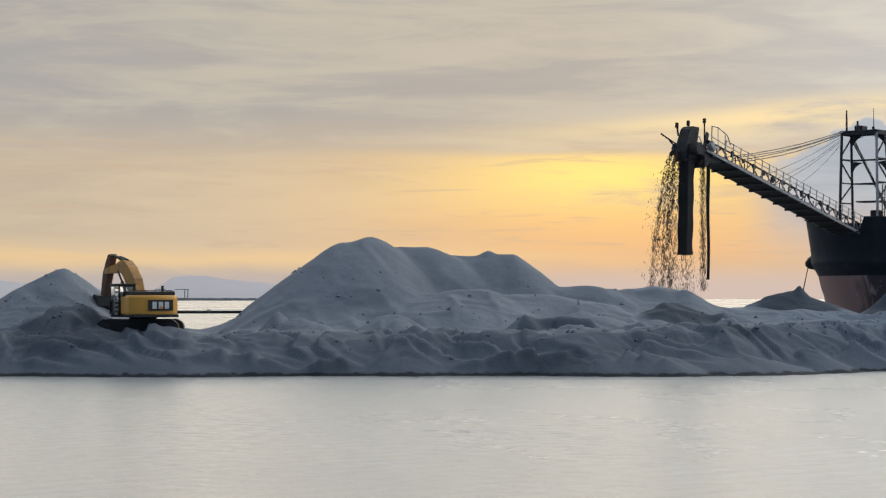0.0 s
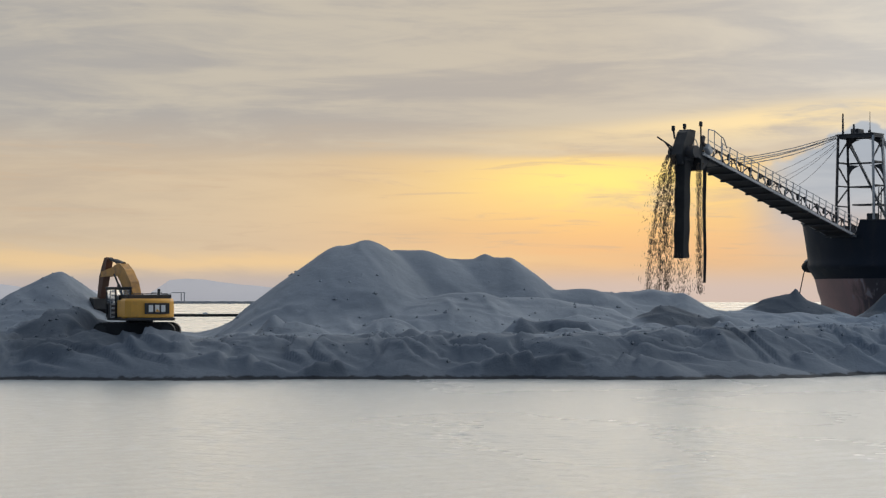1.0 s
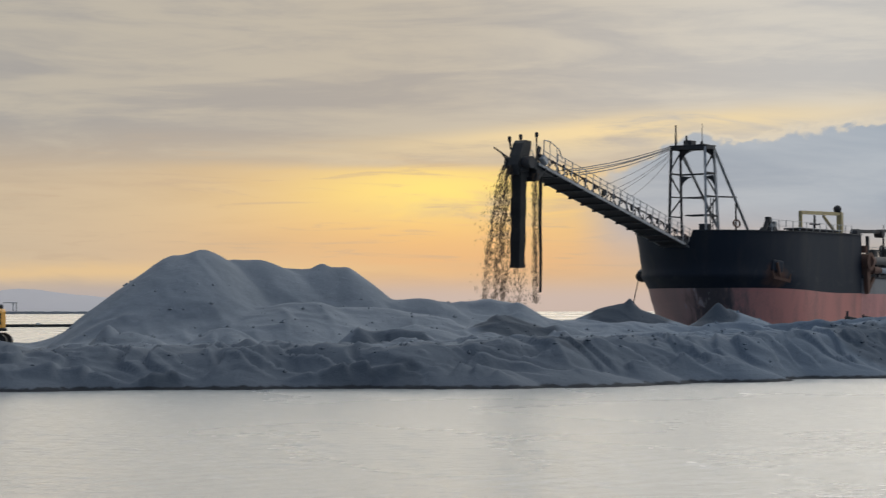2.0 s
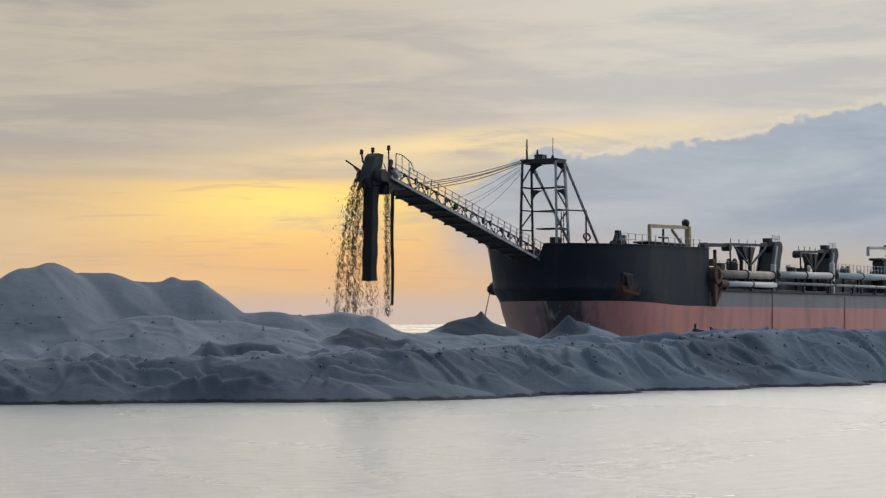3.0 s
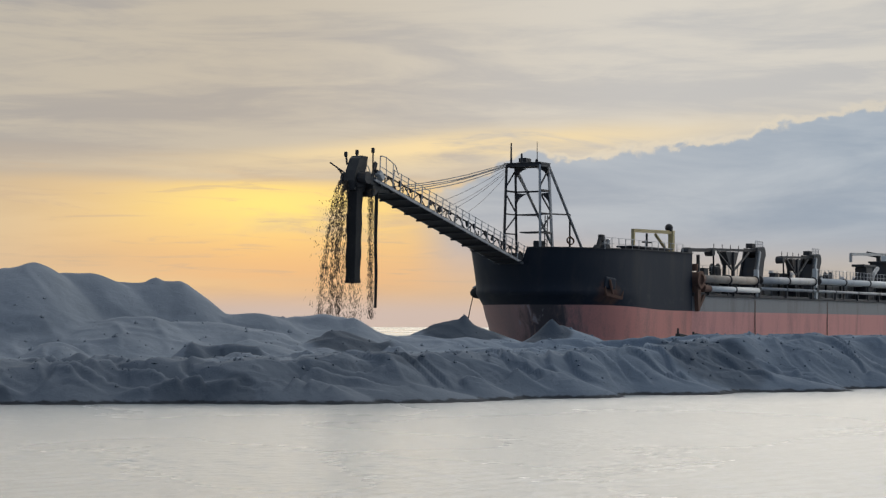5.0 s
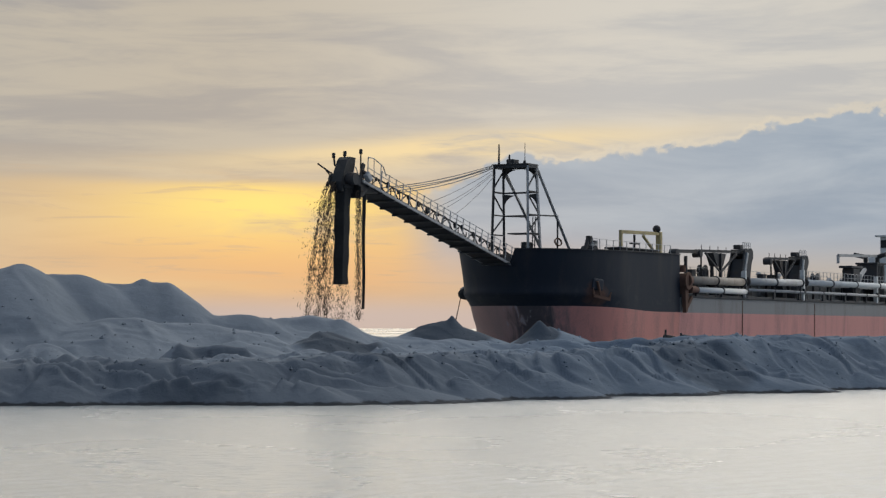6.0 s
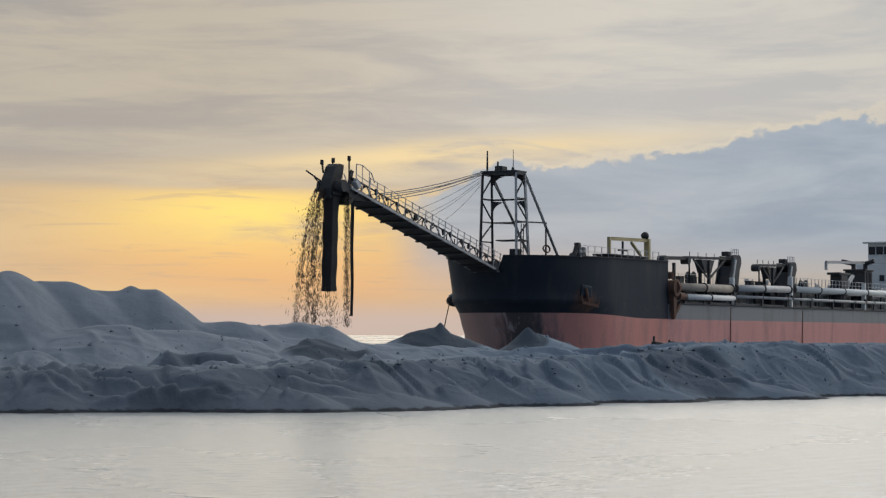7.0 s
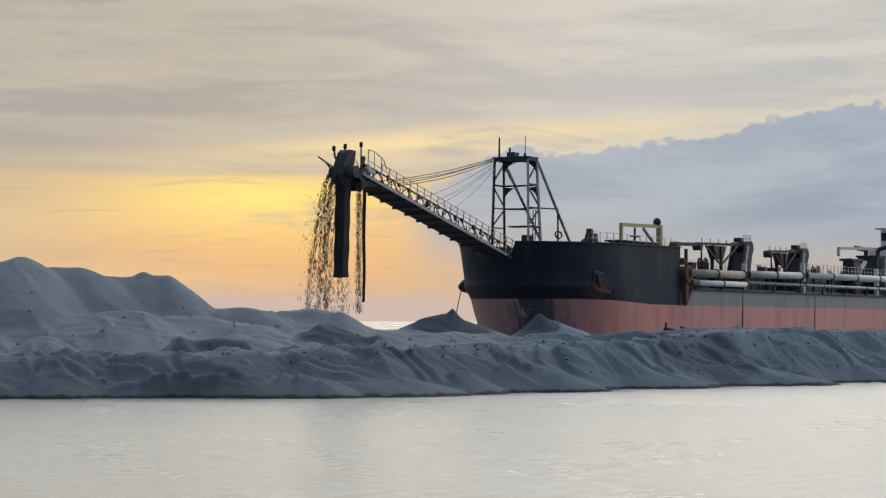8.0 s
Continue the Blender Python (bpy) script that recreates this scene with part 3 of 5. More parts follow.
# ---------------------------------------------------------------- the ship (x runs aft from the bow, z up from the water)
SHIP = pose(38.236, 181.006, 0, 0, 0, 50)
BEAM, BREAK, STERN = 8.0, 21.0, 148.0
ship = thing("cargo_ship", SHIP, "black and red self-unloading cargo ship aground against a sand bank", "ship")


def stem(z):
    """How far the bow reaches forward at a height, with the bulge of the old fender strake."""
    rake = 0.9 - 0.22 * z - 0.012 * z * z
    return rake - 0.4 * math.exp(-((z - 7.75) / 0.45) ** 2)


def half_beam(z):
    return BEAM - 0.05 * max(0, 6.1 - z)


def plan(z, steps=40):
    """Points round the bow at height z, from the port break to the starboard break."""
    flare = 0.15 * min(1.0, max(0.0, (7.6 - z) / 3.0))
    x0 = stem(z) + 6.0 * flare
    hb = half_beam(z)
    pts = []
    for i in range(-steps, steps + 1):
        a = abs(i) / steps
        if a < 0.72:
            th = a / 0.72 * math.pi / 2
            x, y = 9.0 - (9.0 - x0) * math.cos(th), hb * math.sin(th) ** 0.92 * (1 - flare * math.cos(th))
        else:
            x, y = 9.0 + (BREAK - 9.0) * (a - 0.72) / 0.28, hb
        pts.append((x, math.copysign(y, i) if i else 0.0))
    return pts


def bow_top(x, y):
    """Sheer of the bulwark: cut down where the conveyor passes."""
    return 10.45 if abs(y) < 1.7 and x < 4 else 11.78 + 0.008 * max(0.0, x)


def red_line(x):
    return 6.15 + 0.7 * (1 - smooth(np.float64(x), 2.0, 16.0)) * 0.6


bm = B()
rows = []
for z in (6.15, 6.6, 7.1, 7.4, 7.6, 7.75, 7.9, 8.1, 8.5, 9.2, 10.0):
    rows.append([(x, y, z + (red_line(x) - 6.15) * max(0, 1 - (z - 6.15) / 1.2)) for x, y in plan(z)])
rows.append([(x, y, min(10.45, bow_top(x, y))) for x, y in plan(10.45)])
rows.append([(x, y, bow_top(x, y)) for x, y in plan(11.8)])
loft(bm, rows)
part("bow_plating", bm, BOW_BLACK, ship, "black painted blunt bow with rust runs", True)
bm = B()
loft(bm, [[(x, y, z if z < 6 else red_line(x)) for x, y in plan(z)] for z in (-1.0, 1.5, 3.0, 4.5, 5.4, 6.15)])
part("bow_bottom", bm, BOW_RED, ship, "faded red bottom paint", True)
for s in (-1, 1):
    bm = B()
    loft(bm, [[(x, s * half_beam(z), z) for x in np.linspace(BREAK, STERN, 25)] for z in (-1.0, 2.5, 4.5, 6.12)])
    part("side_bottom", bm, RED, ship, "faded red bottom paint")
    bm = B()
    loft(bm, [[(x, s * BEAM, z) for x in np.linspace(BREAK, STERN, 25)] for z in (6.12, 7.0, 7.85)])
    part("side_plating", bm, GREY, ship, "grey upper hull plating")
    bm = B()
    box(bm, (BREAK + STERN) / 2, s * (BEAM + 0.06), 7.83, STERN - BREAK, 0.22, 0.34, bevel=0.05)
    part("rubbing_strake", bm, STEEL, ship)
    # butt welds standing out of the side
    for x in (38.0, 61.0, 95.0):
        bm = B()
        box(bm, x, s * (BEAM + 0.01), 5.2, 0.14, 0.06, 4.6)
        part("side_fender", bm, RUST, ship)
bm = B()
box(bm, STERN, 0, 3.4, 0.3, 2 * BEAM, 8.8)
part("transom", bm, GREY, ship)
bm = B()
box(bm, (BREAK + STERN) / 2, 0, 7.75, STERN - BREAK, 2 * BEAM - 0.1, 0.12)
part("main_deck", bm, STEEL, ship)
bm = B()
outline = [(x, y) for x, y in plan(10.2)]
bm.faces.new([bm.verts.new((x, y * 0.985, 10.25)) for x, y in outline])
bmesh.ops.solidify(bm, geom=bm.faces[:], thickness=0.12)
part("forecastle_deck", bm, STEEL, ship)
bm = B()
box(bm, BREAK - 0.1, 0, 9.8, 0.2, 2 * BEAM - 0.08, 4.0)
part("forecastle_bulkhead", bm, BLACK, ship)
pts = [(x, y, bow_top(x, y) + 0.02) for x, y in plan(11.8)]
for a, b in zip(pts, pts[1:]):
    if abs(a[2] - b[2]) < 0.3:
        bm = B()
        bar(bm, a, b, 0.26, 0.1)
        part("bulwark_cap", bm, STEEL, ship)
# anchor in its pocket, rust bleeding below
HAWSE = pose(3.7, -7.1, 0, 0, 0, -26)
bm = B()
box(bm, 0, 0, 8.6, 1.3, 0.4, 1.1, pose(0, 0, 0, 0, 8, 0), 0.15)
bm.transform(HAWSE)
pocket = part("anchor_pocket", bm, BLACK, ship, "black recessed anchor pocket")
bm = B()
tube(bm, (-0.2, -0.3, 8.9), (0.15, -0.32, 7.4), 0.13)
bar(bm, (-0.7, -0.32, 7.55), (1.2, -0.32, 7.2), 0.26, 0.28)
tube(bm, (-0.65, -0.32, 7.55), (-0.8, -0.36, 8.3), 0.15, 6, 0.03)
tube(bm, (1.15, -0.32, 7.2), (1.35, -0.36, 7.9), 0.15, 6, 0.03)
bm.transform(HAWSE)
part("anchor", bm, RUST, pocket, "rusted stockless anchor")

# mooring fairlead and its line at the bow
bm = B()
bmesh.ops.create_uvsphere(bm, u_segments=16, v_segments=10, radius=0.75, matrix=pose(2.9, 6.5, 7.75) @ Matrix.Diagonal((1.3, 1.0, 0.75, 1)))
part("bow_fender", bm, RUBBER, ship, "black rounded bow fender", True)
bm = B()
tube(bm, (2.6, 6.9, 8.2), (1.9, 5.6, 8.75), 0.10)
part("fairlead_horn", bm, PALE, ship)
mooring = thing("mooring_line", SHIP, "slack mooring line from the bow to the sand", "rope")
bm = B()
rope(bm, [(2.6, 6.9, 7.5), (2.3, 7.1, 6.0), (2.1, 7.3, 4.6), (1.8, 7.5, 2.6)], 0.05)
part("rope", bm, RUBBER, mooring)

# suction-pipe slide at the break of the forecastle
bm = B()
tube(bm, (21.7, -7.8, 9.3), (21.7, -8.6, 9.3), 0.78, 20)
box(bm, 21.55, -8.15, 8.6, 0.7, 0.7, 1.5, bevel=0.15)
slide = part("pipe_slide", bm, RUST, ship, "rust-brown trunnion slide")
bm = B()
tube(bm, (21.7, -8.6, 9.3), (21.7, -8.72, 9.3), 0.9, 24)
part("slide_flange", bm, RUST, slide)
bm = B()
tube(bm, (21.6, -8.35, 9.35), (23.0, -8.2, 9.42), 0.7, 16, 0.5)
part("slide_elbow", bm, RUST, slide)
bm = B()
tube(bm, (22.4, -8.4, 8.5), (24.6, -8.35, 8.45), 0.45, 14, 0.32)
part("lower_elbow", bm, RUST, slide)
bm = B()
prism(bm, [(-0.4, 8.4), (0.5, 8.4), (0.25, 6.3), (-0.15, 6.1)], 0.4, pose(21.5, -8.35, 0))
bar(bm, (21.5, -8.4, 6.4), (23.0, -8.4, 7.7), 0.25, 0.35)
part("slide_bracket", bm, RUST, slide)
bm = B()
tube(bm, (21.6, -8.0, 10.2), (21.6, -8.0, 10.9), 0.35, 12)
part("slide_cap", bm, RUST, slide)


def ship_pipe(x0, x1, y, z0, z1, r, mat, label, flange=6.0):
    ob = thing("deck_pipe", SHIP, label, "pipe", "pipes along the ship's side")
    b2 = B()
    tube(b2, (x0, y, z0), (x1, y, z1), r, 16)
    barrel = part("barrel", b2, mat, ob, "", True)
    n = max(2, int((x1 - x0) / flange))
    for i in range(n + 1):
        x = x0 + (x1 - x0) * i / n
        z = z0 + (z1 - z0) * i / n
        b2 = B()
        tube(b2, (x - 0.09, y, z), (x + 0.09, y, z), r * 1.28, 16)
        part("flange", b2, STEEL, ob)
        b2 = B()
        bar(b2, (x, y, z), (x, y, 7.8), 0.18, 0.25)
        part("saddle", b2, STEEL, ob)


ship_pipe(22.3, 37.6, -8.15, 9.42, 9.52, 0.42, OLDPIPE, "mud-stained suction pipe lashed along the ship's rail")
ship_pipe(38.8, 55.8, -8.15, 9.62, 9.82, 0.40, PALE, "weathered suction pipe lashed along the ship's rail")
ship_pipe(57.4, 112.0, -8.15, 9.9, 10.2, 0.36, WHITE, "long pale delivery pipe along the ship's rail", 9.0)
ship_pipe(24.5, 38.2, -8.3, 8.45, 8.5, 0.30, WHITE, "crusted white pipe low on the ship's side")
ship_pipe(38.6, 112.0, -8.3, 8.72, 8.8, 0.17, PALE, "thin pale pipe along the sheer strake", 8.0)
for x, top in ((38.2, 10.75), (56.6, 11.35), (84.0, 11.2)):
    ob = thing("pipe_post", SHIP, "white painted pipe rest standing on the ship's deck edge", "post", "pipe rests")
    bm = B()
    box(bm, x, -8.1, (7.8 + top) / 2, 0.42, 0.5, top - 7.8, bevel=0.04)
    part("post", bm, WHITE, ob)
    bm = B()
    box(bm, x, -8.35, 8.9, 0.7, 0.25, 0.5, bevel=0.04)
    part("clamp", bm, STEEL, ob)


def gantry(x, z, arm, label):
    """A deck gantry: a raked plate frame with a cantilever arm, sheaves, platform and hoses."""
    ob = thing("pipe_gantry", SHIP @ pose(x, -6.5, 7.8), label, "gantry", "pipe gantries along the deck")
    for y in (-0.75, 0.75):
        b2 = B()
        prism(b2, [(-2.4, 0), (2.1, 0), (1.5, z * 0.45), (1.9, z * 0.72), (2.4, z * 0.86), (2.1, z), (0.0, z), (-0.9, z * 0.62)], 0.16, pose(0, y, 0))
        part("frame_plate", b2, STEEL, ob)
    b2 = B()
    prism(b2, [(-2.0, 0.1), (1.7, 0.1), (1.2, z * 0.5), (1.2, z * 0.8), (-0.2, z * 0.8), (-0.6, z * 0.6)], 1.3, pose(0, 0, 0))
    part("hoist_house", b2, STEEL, ob)
    b2 = B()
    bar(b2, (1.0, 0, z * 0.95), (-arm, 0, z * 0.90), 0.7, 0.26)
    boom_arm = part("arm", b2, STEEL, ob)
    b2 = B()
    tube(b2, (2.0, -0.7, z * 0.90), (2.0, 0.7, z * 0.90), 0.72, 18)
    sheave = part("sheave", b2, STEEL, ob)
    b2 = B()
    tube(b2, (2.0, -0.78, z * 0.90), (2.0, -0.70, z * 0.90), 0.36, 14)
    part("hub", b2, PALE, sheave)
    b2 = B()
    tube(b2, (-arm, -0.45, z * 0.84), (-arm, 0.45, z * 0.84), 0.40, 14)
    part("sheave", b2, STEEL, boom_arm)
    b2 = B()
    prism(b2, [(-arm * 0.72, z * 0.88), (-arm * 0.40, z * 0.88), (-arm * 0.48, z * 0.62), (-arm * 0.62, z * 0.62)], 0.9, pose(0, 0, 0))
    part("gusset", b2, STEEL, boom_arm)
    for y in (-0.5, 0.5):
        b2 = B()
        bar(b2, (-arm * 0.55, y, 0), (-arm * 0.55, y, z * 0.88), 0.3, 0.34)
        part("prop", b2, STEEL, ob)
    b2 = B()
    bar(b2, (-1.4, -0.9, 0.2), (0.4, -0.9, z * 0.93), 0.2, 0.42)
    part("brace", b2, PALE, ob, "pale grey raked brace")
    b2 = B()
    bar(b2, (-arm * 0.55, -0.5, z * 0.5), (-arm * 0.15, -0.5, z * 0.9), 0.16, 0.2)
    bar(b2, (-arm * 0.55, -0.5, z * 0.5), (-arm * 0.92, -0.5, z * 0.86), 0.16, 0.16)
    part("knee", b2, STEEL, ob)
    b2 = B()
    box(b2, -arm * 0.55, 0, 0.8, 1.3, 1.2, 1.2, bevel=0.06)
    part("winch_box", b2, STEEL, ob)
    for k in (-0.3, 0.5):
        b2 = B()
        tube(b2, (-arm * 0.55 + k * 2.6, -0.7, 1.7), (-arm * 0.55 + k * 2.6, 0.7, 1.7), 0.5, 14)
        part("drum", b2, STEEL, ob)
    # service rail, lamp and hoses on top
    b2 = B()
    for k in range(5):
        tube(b2, (-0.4 + k * 0.55, -0.7, z), (-0.4 + k * 0.55, -0.7, z + 0.75), 0.035, 5)
    tube(b2, (-0.4, -0.7, z + 0.75), (1.8, -0.7, z + 0.75), 0.035, 5)
    tube(b2, (-0.4, -0.7, z + 0.4), (1.8, -0.7, z + 0.4), 0.03, 5)
    part("service_rail", b2, PALE, ob)
    b2 = B()
    box(b2, 0.3, 0.1, z + 0.25, 1.1, 0.8, 0.5, bevel=0.06)
    part("motor", b2, STEEL, ob)
    b2 = B()
    rope(b2, [(-arm * 0.98, -0.3, z * 0.84), (-arm * 0.97, -0.3, z * 0.45), (-arm * 0.85, -0.3, z * 0.3), (-arm * 0.7, -0.3, z * 0.35)], 0.09)
    part("hose", b2, RUBBER, ob)
    for k in range(4):
        b2 = B()
        bar(b2, (-arm * (0.2 + 0.2 * k), 0.5, z * 0.9), (-arm * (0.2 + 0.2 * k), 0.5, z * 0.9 + 0.7), 0.06, 0.06)
        part("lamp_stalk", b2, STEEL, boom_arm)
    return ob


gantry(40.6, 5.4, 11.5, "dark steel pipe gantry with a long arm on the ship's deck")
gantry(58.6, 5.2, 9.0, "dark steel pipe gantry standing over the ship's rail")
hoist = thing("winch_house", SHIP @ pose(91.0, -5.2, 7.8), "tall brown-grey winch house with horned sheaves amidships", "winch house")
bm = B()
box(bm, 0, 0, 2.6, 3.4, 2.7, 5.2, bevel=0.1)
part("body", bm, STEEL, hoist)
bm = B()
box(bm, 0, 0, 5.3, 3.8, 3.0, 0.25, bevel=0.05)
part("roof", bm, STEEL, hoist)
for y in (-0.9, 0.7):
    bm = B()
    rope(bm, [(0, y, 5.3), (0, y, 6.2), (0, y + (1.6 if y > 0 else -1.2), 6.55)], 0.3, 8)
    part("horn", bm, DARK, hoist)
for k in range(4):
    bm = B()
    box(bm, -0.9 + k * 0.6, -1.38, 2.6, 0.12, 0.1, 4.8)
    part("stiffener", bm, STEEL, hoist)
# pale loading arm and its pillar abreast of the last gantry
loading = thing("loading_crane", SHIP @ pose(78.0, -6.0, 7.8), "pale loading crane on a stout grey pillar amidships", "crane")
bm = B()
box(bm, 2.5, 0, 2.2, 2.6, 1.5, 4.4, bevel=0.12)
part("pillar", bm, STEEL, loading)
bm = B()
box(bm, 2.5, 0, 4.55, 4.6, 1.7, 0.3, bevel=0.05)
part("pillar_cap", bm, STEEL, loading)
bm = B()
bar(bm, (-2.5, 0, 5.9), (16.0, 0, 6.4), 0.3, 0.34)
bar(bm, (-2.5, 0, 5.9), (-2.5, 0, 4.9), 0.3, 0.3)
part("arm", bm, PALE, loading, "pale grey swing arm")
bm = B()
rope(bm, [(4.2, 0, 0.4), (5.2, 0, 2.0), (6.4, 0, 3.6), (8.0, 0, 4.4)], 0.28, 8)
part("bent_pipe", bm, PALE, loading)
# small hose davit ahead of the first gantry
davit = thing("hose_davit", SHIP @ pose(24.2, -6.5, 7.8), "dark steel hose davit just behind the forecastle", "davit")
for dx in (-0.6, 1.8):
    bm = B()
    bar(bm, (dx, 0, 0), (dx, 0, 4.2), 0.28, 0.28)
    part("post", bm, STEEL, davit)
bm = B()
bar(bm, (-1.4, 0, 4.6), (4.6, 0, 4.75), 0.5, 0.36)
part("beam", bm, STEEL, davit)
bm = B()
tube(bm, (-1.2, -0.4, 4.35), (-1.2, 0.4, 4.35), 0.5, 14)
part("sheave", bm, STEEL, davit)
bm = B()
box(bm, 0.6, 0, 1.4, 1.6, 1.0, 1.6, bevel=0.08)
part("pump_box", bm, PALE, davit)


def railing(x0, x1, y, z, label, height=1.1, gap=1.5):
    ob = thing("deck_railing", SHIP, label, "railing", "deck railings")
    n = int(abs(x1 - x0) / gap)
    for i in range(n + 1):
        x = x0 + (x1 - x0) * i / n
        b2 = B()
        tube(b2, (x, y, z), (x, y, z + height), 0.04, 5)
        part("stanchion", b2, PALE, ob)
    for k in (0.5, 1.0):
        b2 = B()
        tube(b2, (x0, y, z + height * k), (x1, y, z + height * k), 0.024, 5)
        part("rail", b2, PALE, ob)


railing(2.5, 20.5, -7.2, 11.75, "thin steel railing on the ship's forecastle")
railing(23.0, 110.0, -5.2, 9.9, "thin pale railing along the ship's catwalk", 1.1, 2.4)
railing(58.5, 112.0, -7.7, 10.3, "pale pipe-guard railing standing along the ship's rail", 1.0, 1.3)
railing(23.0, 110.0, 6.5, 9.9, "thin pale railing along the ship's far side", 1.1, 2.4)
catwalk = thing("catwalk", SHIP, "raised steel catwalk running along the ship's deck", "catwalk")
bm = B()
box(bm, 66.5, -5.6, 9.75, 88, 1.2, 0.14)
part("grating", bm, PALE, catwalk)
for x in np.arange(25, 110, 5.3):
    bm = B()
    bar(bm, (x, -5.6, 7.8), (x, -5.6, 9.7), 0.2, 0.2)
    part("leg", bm, STEEL, catwalk)
coaming = thing("hatch_coaming", SHIP, "long low grey hopper coaming on the ship's deck", "coaming")
bm = B()
box(bm, 68, 0, 8.8, 84, 9.4, 2.1, bevel=0.1)
part("wall", bm, GREY, coaming)
for x in np.arange(28, 110, 2.6):
    bm = B()
    box(bm, x, -4.78, 8.8, 0.16, 0.2, 2.0)
    part("stiffener", bm, PALE, coaming)

rng = random.Random(9)
vent_base = thing("mushroom_vent", SHIP @ pose(26, -4.0, 9.85), "small mushroom ventilator on the ship's hopper coaming", "ventilator", "deck ventilators")
bm = B()
tube(bm, (0, 0, 0), (0, 0, 1.0), 0.16, 10)
part("stalk", bm, PALE, vent_base)
bm = B()
tube(bm, (0, 0, 0.95), (0, 0, 1.25), 0.42, 12, 0.22)
part("cowl", bm, PALE, vent_base)
for k in range(15):
    copy_thing(vent_base, SHIP @ pose(30 + k * 5.3 + rng.uniform(-1.5, 1.5), rng.uniform(-4.4, -1.5), 9.85))
bin_base = thing("deck_box", SHIP @ pose(44, -5.6, 9.82), "grey gear box standing on the ship's catwalk", "box", "deck boxes")
bm = B()
box(bm, 0, 0, 0.4, 1.1, 0.7, 0.8, bevel=0.05)
part("case", bm, STEEL, bin_base)
bm = B()
box(bm, 0, 0, 0.85, 1.2, 0.8, 0.1, bevel=0.02)
part("lid", bm, STEEL, bin_base)
for x in (29.5, 33.0, 50.0, 53.0, 64.5, 68.0, 79.0, 96.0):
    copy_thing(bin_base, SHIP @ pose(x, -5.6, 9.82))
for x in (35.5, 47.5, 66.0, 71.5):
    reel = thing("hose_reel", SHIP @ pose(x, -4.4, 9.85), "dark cable reel on a stand amidships", "reel", "cable reels")
    bm = B()
    tube(bm, (0, -0.3, 0.8), (0, 0.3, 0.8), 0.55, 14)
    part("drum", bm, DARK, reel)
    for y in (-0.34, 0.34):
        bm = B()
        tube(bm, (0, y - 0.04, 0.8), (0, y + 0.04, 0.8), 0.75, 16)
        part("cheek", bm, STEEL, reel)
        bm = B()
        bar(bm, (-0.4, y, 0), (0, y, 0.8), 0.1, 0.1)
        bar(bm, (0.4, y, 0), (0, y, 0.8), 0.1, 0.1)
        part("stand", bm, STEEL, reel)

# wheelhouse far aft
house = thing("deckhouse", SHIP @ pose(126.0, 0, 8.5), "white ship's deckhouse with a wide windowed bridge", "deckhouse")
bm = B()
box(bm, 6, 0, 3.02, 12, 13, 7.5, bevel=0.1)
part("accommodation", bm, WHITE, house)
bm = B()
box(bm, 4.5, 0, 8.3, 8, 9.6, 3.0, bevel=0.1)
bridge = part("wheelhouse", bm, WHITE, house)
for y in np.arange(-4.1, 4.2, 1.18):
    bm = B()
    box(bm, 0.46, y, 8.75, 0.12, 0.98, 1.15)
    part("window", bm, DARK, bridge, "dark bridge window")
for x in np.arange(1.3, 8, 1.3):
    bm = B()
    box(bm, x, -4.84, 8.75, 1.05, 0.12, 1.15)
    part("window", bm, DARK, bridge, "dark bridge window")
bm = B()
box(bm, 4.4, 0, 9.95, 9.2, 10.8, 0.25, bevel=0.05)
part("roof", bm, WHITE, bridge)
bm = B()
box(bm, 2.5, 0, 6.75, 3.2, 15.5, 0.22, bevel=0.04)
part("bridge_wing", bm, WHITE, house)
for y in (-5, -2.5, 0, 2.5, 5):
    bm = B()
    box(bm, -0.04, y, 4.6, 0.1, 0.7, 0.9)
    part("porthole", bm, DARK, house)
bm = B()
tube(bm, (3, 0, 10.0), (3, 0, 13.2), 0.16, 8, 0.08)
bar(bm, (3, -1.2, 12.2), (3, 1.2, 12.2), 0.12, 0.12)
box(bm, 3, 0, 11.3, 0.5, 1.8, 0.25)
part("radar_mast", bm, STEEL, house)

# ---------------------------------------------------------------- forecastle fittings
crane = thing("deck_crane", SHIP @ pose(20.2, -2.6, 10.55), "small cream hydraulic deck crane resting its jib level", "crane")
bm = B()
box(bm, 5.6, -1.0, 1.95, 0.58, 0.58, 4.1, bevel=0.1)
post = part("post", bm, CREAM, crane)
bm = B()
bmesh.ops.create_uvsphere(bm, u_segments=12, v_segments=8, radius=0.42, matrix=pose(5.0, -1.0, 4.25))
part("slew_motor", bm, DARK, post, "dark slew motor", True)
bm = B()
bar(bm, (5.8, -1.0, 3.8), (-3.9, -1.0, 3.6), 0.32, 0.34)
jib = part("jib", bm, CREAM, crane)
bm = B()
tube(bm, (5.3, -1.0, 1.4), (1.6, -1.0, 3.4), 0.16)
part("luffing_ram", bm, CREAM, jib)
bm = B()
bar(bm, (-3.8, -1.0, 1.5), (-3.8, -1.0, 3.6), 0.3, 0.28)
part("jib_rest", bm, CREAM, crane)
bm = B()
tube(bm, (-1.2, -1.3, 3.4), (-1.2, -1.3, 1.2), 0.12)
box(bm, -1.2, -1.3, 2.5, 1.8, 0.3, 0.14)
part("hook_block", bm, DARK, crane)
store = thing("deck_locker", SHIP @ pose(17.5, -4.4, 10.3), "low flat-topped steel locker on the forecastle", "locker")
bm = B()
box(bm, 0, 0, 1.0, 8.6, 1.4, 2.0, bevel=0.06)
part("cabinet", bm, STEEL, store)
bm = B()
